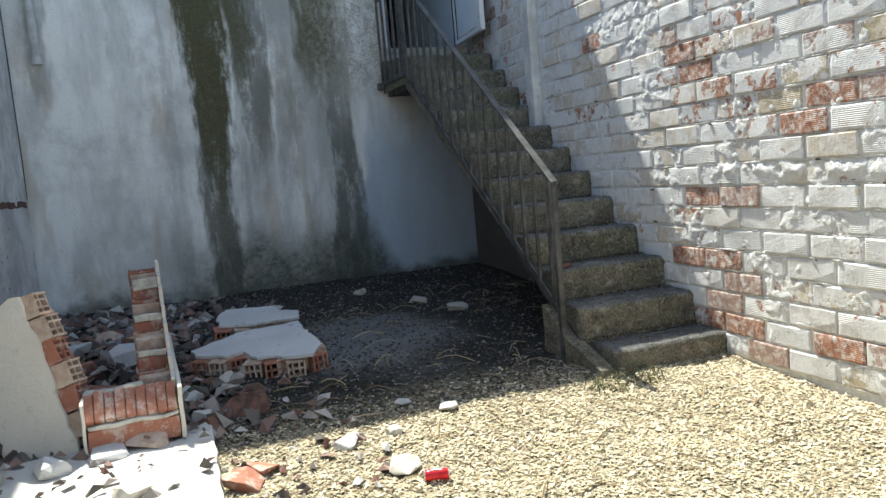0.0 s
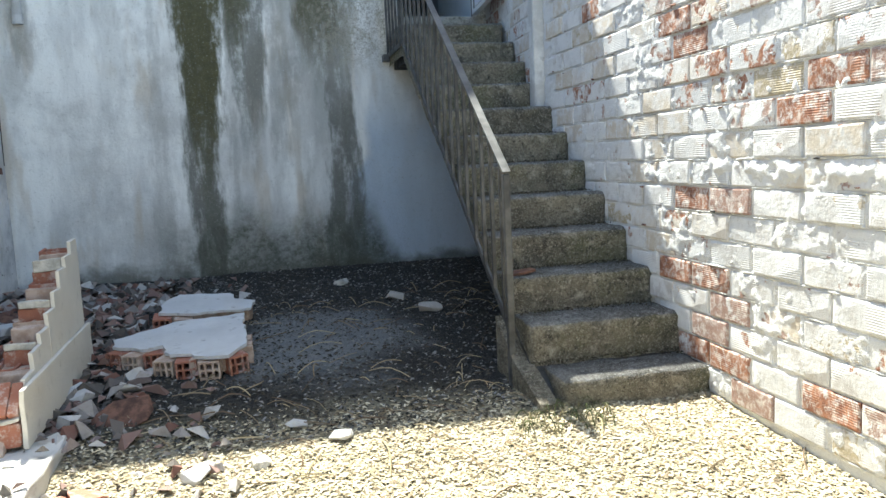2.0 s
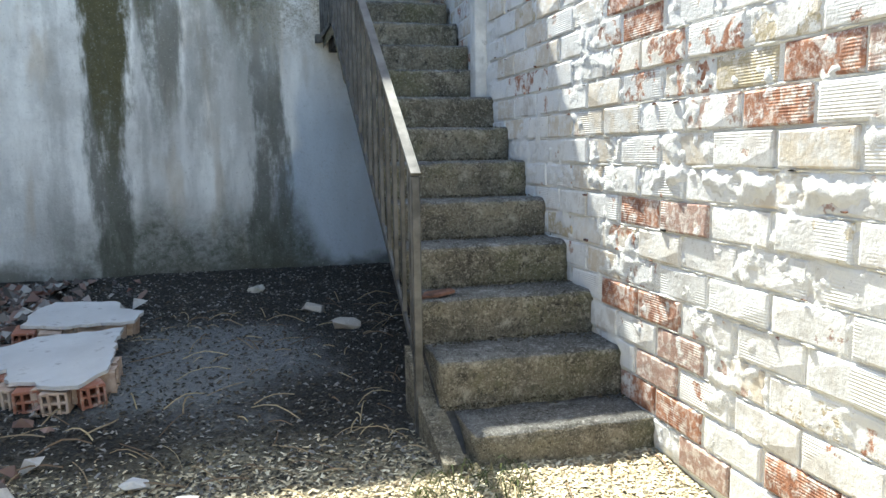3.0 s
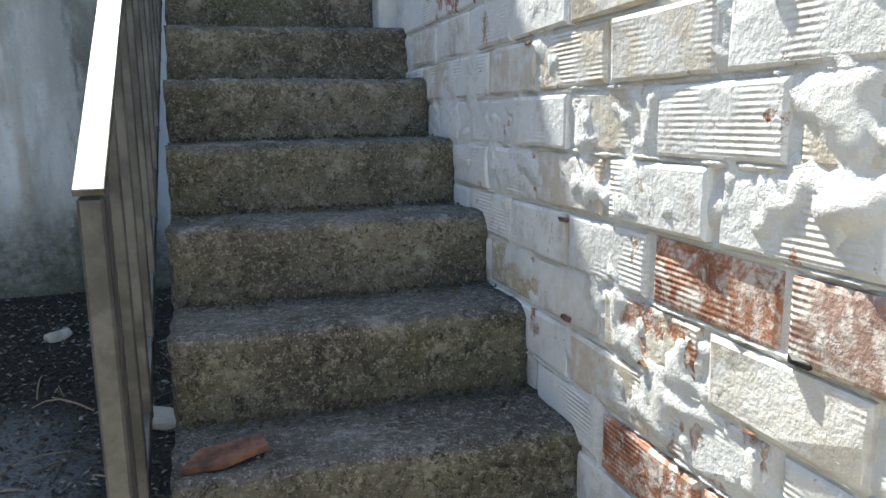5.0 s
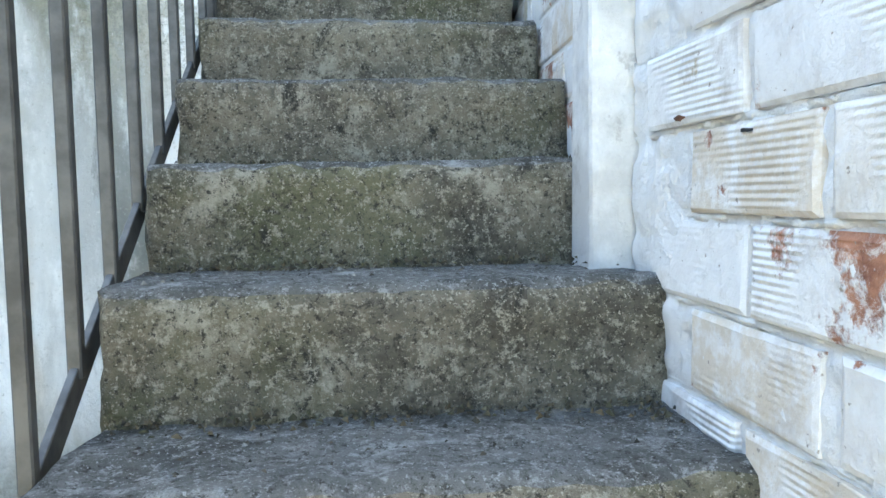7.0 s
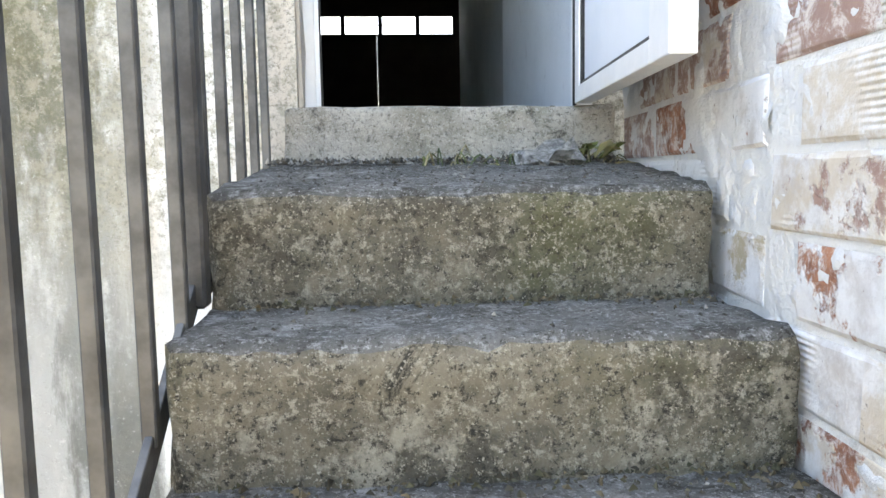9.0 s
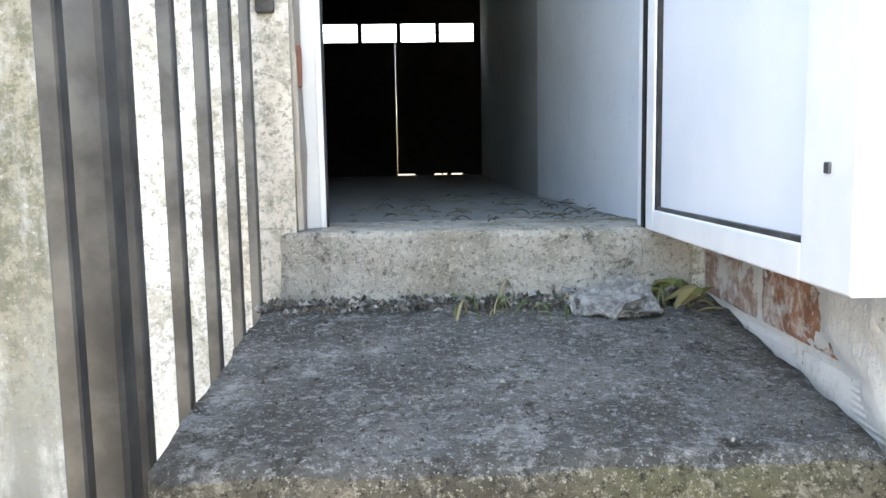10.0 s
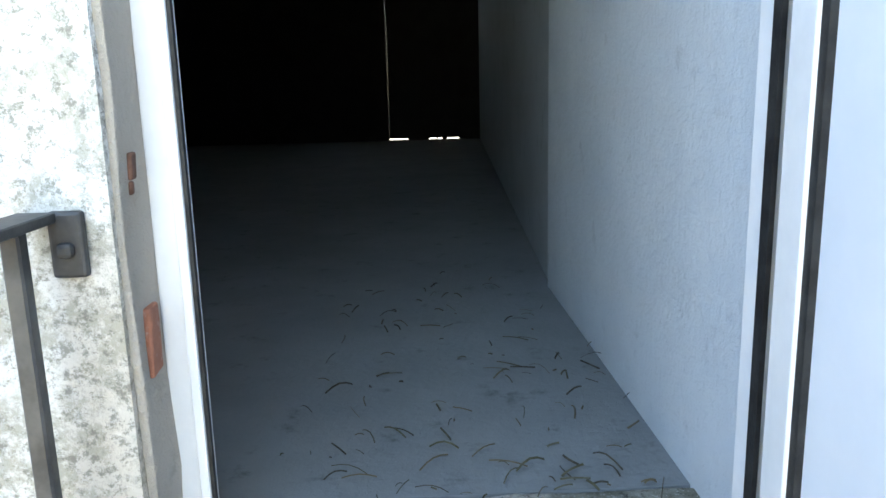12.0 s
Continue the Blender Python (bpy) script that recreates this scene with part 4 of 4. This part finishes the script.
scatter("tread_crumbs", 2600, (-0.78, -0.01, 0.02, 3.04), (0.004, 0.016), M_SEED, "dark dirt gathered in the treads' inner corners", "grit", 15, 0.4, 0.5,
        lambda x, y, r: (y / G) % 1 > 0.97 - 0.30 * r * r - (0.2 * r if x > -0.12 else 0), lambda x, y: (int(y / G) + 1) * R + 0.002)
lump = rock(0.10, 77, 0.45)
bmesh.ops.subdivide_edges(lump, edges=lump.edges[:], cuts=3)
shake(lump, 0.035, 5, 38)
lump = part("mortar_lump", lump, M_STONE_GREY)
lump.location = (-0.14, BY - 0.13, LZ + 0.02)
lump.rotation_euler = (0, 0, 0.4)
tagged(lump, "crumbling grey mortar lump on the landing", "rubble")

# drain pipe stub on the house wall
pipe = empty("drain_pipe", (-3.86, BY - 0.02, 2.45))
tagged(pipe, "grey drain pipe ending on the stained wall", "pipe")
bm = bmesh.new()
bmesh.ops.create_cone(bm, cap_ends=True, segments=16, radius1=0.035, radius2=0.035, depth=3.2)
bmesh.ops.translate(bm, verts=bm.verts[:], vec=(0, -0.01, 1.6))
part("pipe_body", bm, M_PIPE, pipe)
bm = bmesh.new()
bmesh.ops.create_cone(bm, cap_ends=True, segments=16, radius1=0.042, radius2=0.042, depth=0.07)
part("pipe_socket", bm, M_PIPE, pipe).location = (0, -0.01, 0.02)

# ---------------------------------------------------------------- bricks of the walls, last
CO, BL_, BH = 0.12, 0.30, 0.108


def brick_mesh(name, length, mat, seed, height=BH):
    rng = random.Random(seed)
    w, h, d = length / 2, height / 2, 0.03
    c = 0.005
    bm = bmesh.new()
    outer = [bm.verts.new((d, s * w, t * h)) for s, t in ((-1, -1), (1, -1), (1, 1), (-1, 1))]
    front = [bm.verts.new((rng.uniform(0, 0.004), s * (w - c - rng.uniform(0, 0.004)), t * (h - c - rng.uniform(0, 0.004)))) for s, t in ((-1, -1), (0, -1), (1, -1), (1, 0), (1, 1), (0, 1), (-1, 1), (-1, 0))]
    mid = [bm.verts.new((c, s * w, t * h)) for s, t in ((-1, -1), (0, -1), (1, -1), (1, 0), (1, 1), (0, 1), (-1, 1), (-1, 0))]
    bm.faces.new(front)
    for i in range(8):
        bm.faces.new((mid[i], mid[(i + 1) % 8], front[(i + 1) % 8], front[i]))
    for i in range(4):
        a, b = 2 * i, (2 * i + 1) % 8
        bm.faces.new((outer[i], outer[(i + 1) % 4], mid[(2 * i + 2) % 8], mid[b], mid[a]))
    bmesh.ops.recalc_face_normals(bm, faces=bm.faces[:])
    me = bpy.data.meshes.new(name)
    bm.to_mesh(me)
    bm.free()
    me.materials.append(mat)
    return me


KINDS = {k: [brick_mesh("brick", BL_ - 0.012, mat, s) for s in range(4)] for k, mat in (("painted", M_WALL_BRICK), ("worn", M_WORN_BRICK), ("bare", M_BARE_BRICK))}
HALF = {k: brick_mesh("brick", 0.14, mat, 9) for k, mat in (("painted", M_WALL_BRICK), ("worn", M_WORN_BRICK), ("bare", M_BARE_BRICK))}
rng = random.Random(12)
# patches where the paint is gone: centre along y, height, half width, half height
PATCHES = [(0.0, 0.95, 0.20, 0.05), (0.14, 0.59, 0.20, 0.05), (-0.155, 0.47, 0.05, 0.05), (0.0, 0.35, 0.05, 0.05), (0.0, 0.23, 0.20, 0.05), (-0.775, 0.23, 0.05, 0.05)]
ROWS2 = 23
for row in range(ROWS2):
    z = 0.11 + CO * row
    shift = 0.155 if row % 2 else 0.0
    for k in range(12):
        y = -1.55 + 0.31 * k + shift + rng.uniform(-0.008, 0.008)
        if y > 1.95:
            continue
        u = rng.random()
        kind = "painted" if u < 0.80 else "worn" if u < 0.985 else "bare"
        for py, pz, hy, hz in PATCHES:
            if abs(y - py) < hy and abs(z - pz) < hz:
                kind = "bare"
        if y > 0.5 and kind == "worn" and u < 0.92:
            kind = "painted"
        if z > 1.25 and y < 0.6 and u > 0.42:
            kind = "worn" if u < 0.91 else "bare"
        ob = share("brick", rng.choice(KINDS[kind]), right, (rng.uniform(-0.005, 0.004), y, z))
        ob.rotation_euler = (rng.uniform(-0.012, 0.012), rng.uniform(-0.02, 0.02), rng.uniform(-0.012, 0.012))
# the stretch beside the landing
for seg in range(2):
    (xa, ya), (xb, yb) = WALL2[seg], WALL2[seg + 1]
    run = math.hypot(xb - xa, yb - ya)
    turn = -math.atan2(xb - xa, yb - ya)
    for row in range(12, 34):
        z = 0.11 + CO * row
        s = 0.16 if row % 2 else 0.0
        while s < run + 0.05:
            u = rng.random()
            kind = "painted" if u < 0.34 else "worn" if u < 0.70 else "bare"
            c = min(max(s, 0.15), run - 0.15)
            if abs(c - s) < 0.1:
                p = (xa + (xb - xa) * c / run, ya + (yb - ya) * c / run, z)
                ob = share("brick", rng.choice(KINDS[kind]), right, p)
                ob.rotation_euler = (rng.uniform(-0.012, 0.012), 0, turn)
            s += 0.31

# bare bricks behind the hole in the side wall
for row in range(20):
    z = 0.95 + 0.125 * row
    for k in range(10):
        y = 0.0 + 0.31 * k + (0.155 if row % 2 else 0)
        if y > 2.75:
            continue
        ob = share("brick", rng.choice(KINDS["bare"]), left, (LX - 0.125, y, z))
        ob.rotation_euler = (0, 0, math.pi)
for k in (0, 1, 2, 4, 5, 7, 8, 9, 11, 13):
    z = 1.02 + 0.12 * k
    y = 1.80 + 0.72 * min(1, (3.4 - z) / 2.0) - 0.04 + rng.uniform(-0.05, 0.05)
    b = part("broken_brick", hollow_brick(0.11, 0.10, 0.105, 3, 3, k, 0.010), M_CLAY if k % 3 else M_CLAY_PALE, left)
    b.location = (LX - 0.055, y - 0.02, z)
    b.rotation_euler = (0, 0, rng.uniform(-0.15, 0.15))


def ridge(y0, y1, x, z, half, out, seed, bm):
    """A squeezed-out mortar joint."""
    n = int((y1 - y0) / 0.009)
    prev = None
    for i in range(n + 1):
        y = y0 + (y1 - y0) * i / n
        q = Vector((y * 13, z * 31, seed * 2.7))
        k = max(0.0, 0.35 + 1.3 * noise.noise(q) + 0.8 * noise.noise(q * 3.1) + 0.6 * noise.noise(q * 9.0))
        w = half * (0.8 + 0.6 * noise.noise(q * 1.7) + 0.5 * noise.noise(q * 6.0))
        mid = z + 0.005 * noise.noise(q * 0.6)
        ring = [bm.verts.new(p) for p in ((x + 0.014, y, mid - w - 0.004), (x - out * k * 0.8 + 0.004, y, mid - w * 0.7), (x - out * k, y, mid + w * 0.4), (x + 0.014, y, mid + w + 0.004))]
        if prev:
            for a in range(3):
                bm.faces.new((prev[a], ring[a], ring[a + 1], prev[a + 1]))
        prev = ring


bm = bmesh.new()
for row in range(ROWS2 + 1):
    z = 0.05 + CO * row
    ridge(-1.7, 2.07, 0.008, z, 0.007, 0.006 + 0.004 * (row % 4 == 1), row, bm)
for f in bm.faces:
    f.smooth = True
bmesh.ops.recalc_face_normals(bm, faces=bm.faces[:])
tagged(part("mortar_joint", bm, M_MORTAR, right, "squeezed-out whitewashed mortar joints"), kind="stuff")


def smear(name, at, length, z0, z1, seed, amount, label, bands=(), clear=()):
    """Plaster thrown unevenly over brickwork: at(u, out) gives the plan point, out proud of the wall."""
    du = 0.011
    nu, nz = int(length / du), int((z1 - z0) / du)
    rows, keep = [], []
    for j in range(nz + 1):
        z = z0 + du * j
        for i in range(nu + 1):
            u = du * i
            q = Vector((u, z, seed * 3.3))
            k = noise.noise(q * 2.6) * 0.40 + noise.noise(q * 8.0) * 0.42 + noise.noise(q * 21.0) * 0.38 + noise.noise(q * 44.0) * 0.28 - 0.30 + amount
            joint = abs((z - 0.05) / CO - round((z - 0.05) / CO)) * CO
            k -= 0.22 * max(0.0, 1 - joint / 0.014)
            k += 0.10 * min(1.0, max(0.0, (u - 2.0) / 0.4))
            for bz, half, gain in bands:
                d = abs(z - bz - 0.03 * noise.noise(q * 1.7)) / half
                k += gain * max(0.0, 1 - d) * (0.75 + 1.1 * noise.noise(q * 12.0))
            for cu, cz, hu, hz in clear:
                if abs(u - cu) < hu + 0.13 and abs(z - cz) < hz + 0.03:
                    k -= 0.38
            out = (min(k, 0.0) * 0.022 + min(max(k, 0.0), 0.25) * 0.006 + max(0.0, k - 0.25) * 0.026) + 0.0012 * noise.noise(q * 60.0)
            x, y = at(u, out + 0.001)
            rows.append((x, y, z))
            keep.append(k > -0.75)
    faces = []
    for j in range(nz):
        for i in range(nu):
            a = j * (nu + 1) + i
            f = (a, a + 1, a + nu + 2, a + nu + 1)
            if any(keep[c] for c in f):
                faces.append(f)
    me = bpy.data.meshes.new(name)
    me.from_pydata(rows, [], faces)
    me.polygons.foreach_set("use_smooth", [True] * len(faces))
    me.materials.append(M_SMEAR)
    ob = new(name, me)
    ob.parent = right
    return tagged(ob, label, kind="stuff")


smear("plaster_smear", lambda u, out: (-out, u - 1.7), 3.77, 0.05, 2.75, 1, -0.08, "rough whitewashed plaster smeared over the bricks", [(1.075, 0.055, 0.55)], [(py + 1.7, pz, hy, hz) for py, pz, hy, hz in PATCHES])
for k in range(2):
    (xa, ya), (xb, yb) = WALL2[k], WALL2[k + 1]
    run = math.hypot(xb - xa, yb - ya)
    smear("plaster_smear", lambda u, out: (xa + (xb - xa) * u / run - out, ya + (yb - ya) * u / run), run, 1.42, 4.0, 5 + k, -0.08, "rough whitewashed plaster smeared over the bricks")

# pits knocked into the bricks: flat dark lumps whose colour is the shade inside
pit_rng = random.Random(31)
for k in range(26):
    y, z = pit_rng.uniform(-1.2, 1.9), 0.05 + CO * pit_rng.randint(5, 20) + pit_rng.uniform(-0.02, 0.02)
    r = pit_rng.uniform(0.010, 0.026)
    pit = rock(r, 200 + k, 0.5)
    pit.transform(Matrix.Diagonal((0.35, 1.2, 0.8, 1)))
    ob = part("pit_shade", pit, M_BROWN_SHADED_CLAY if k % 3 else M_GASKET, right, "dark lump painting the shade of a pit in a brick")
    ob.location = (-0.001, y, z)
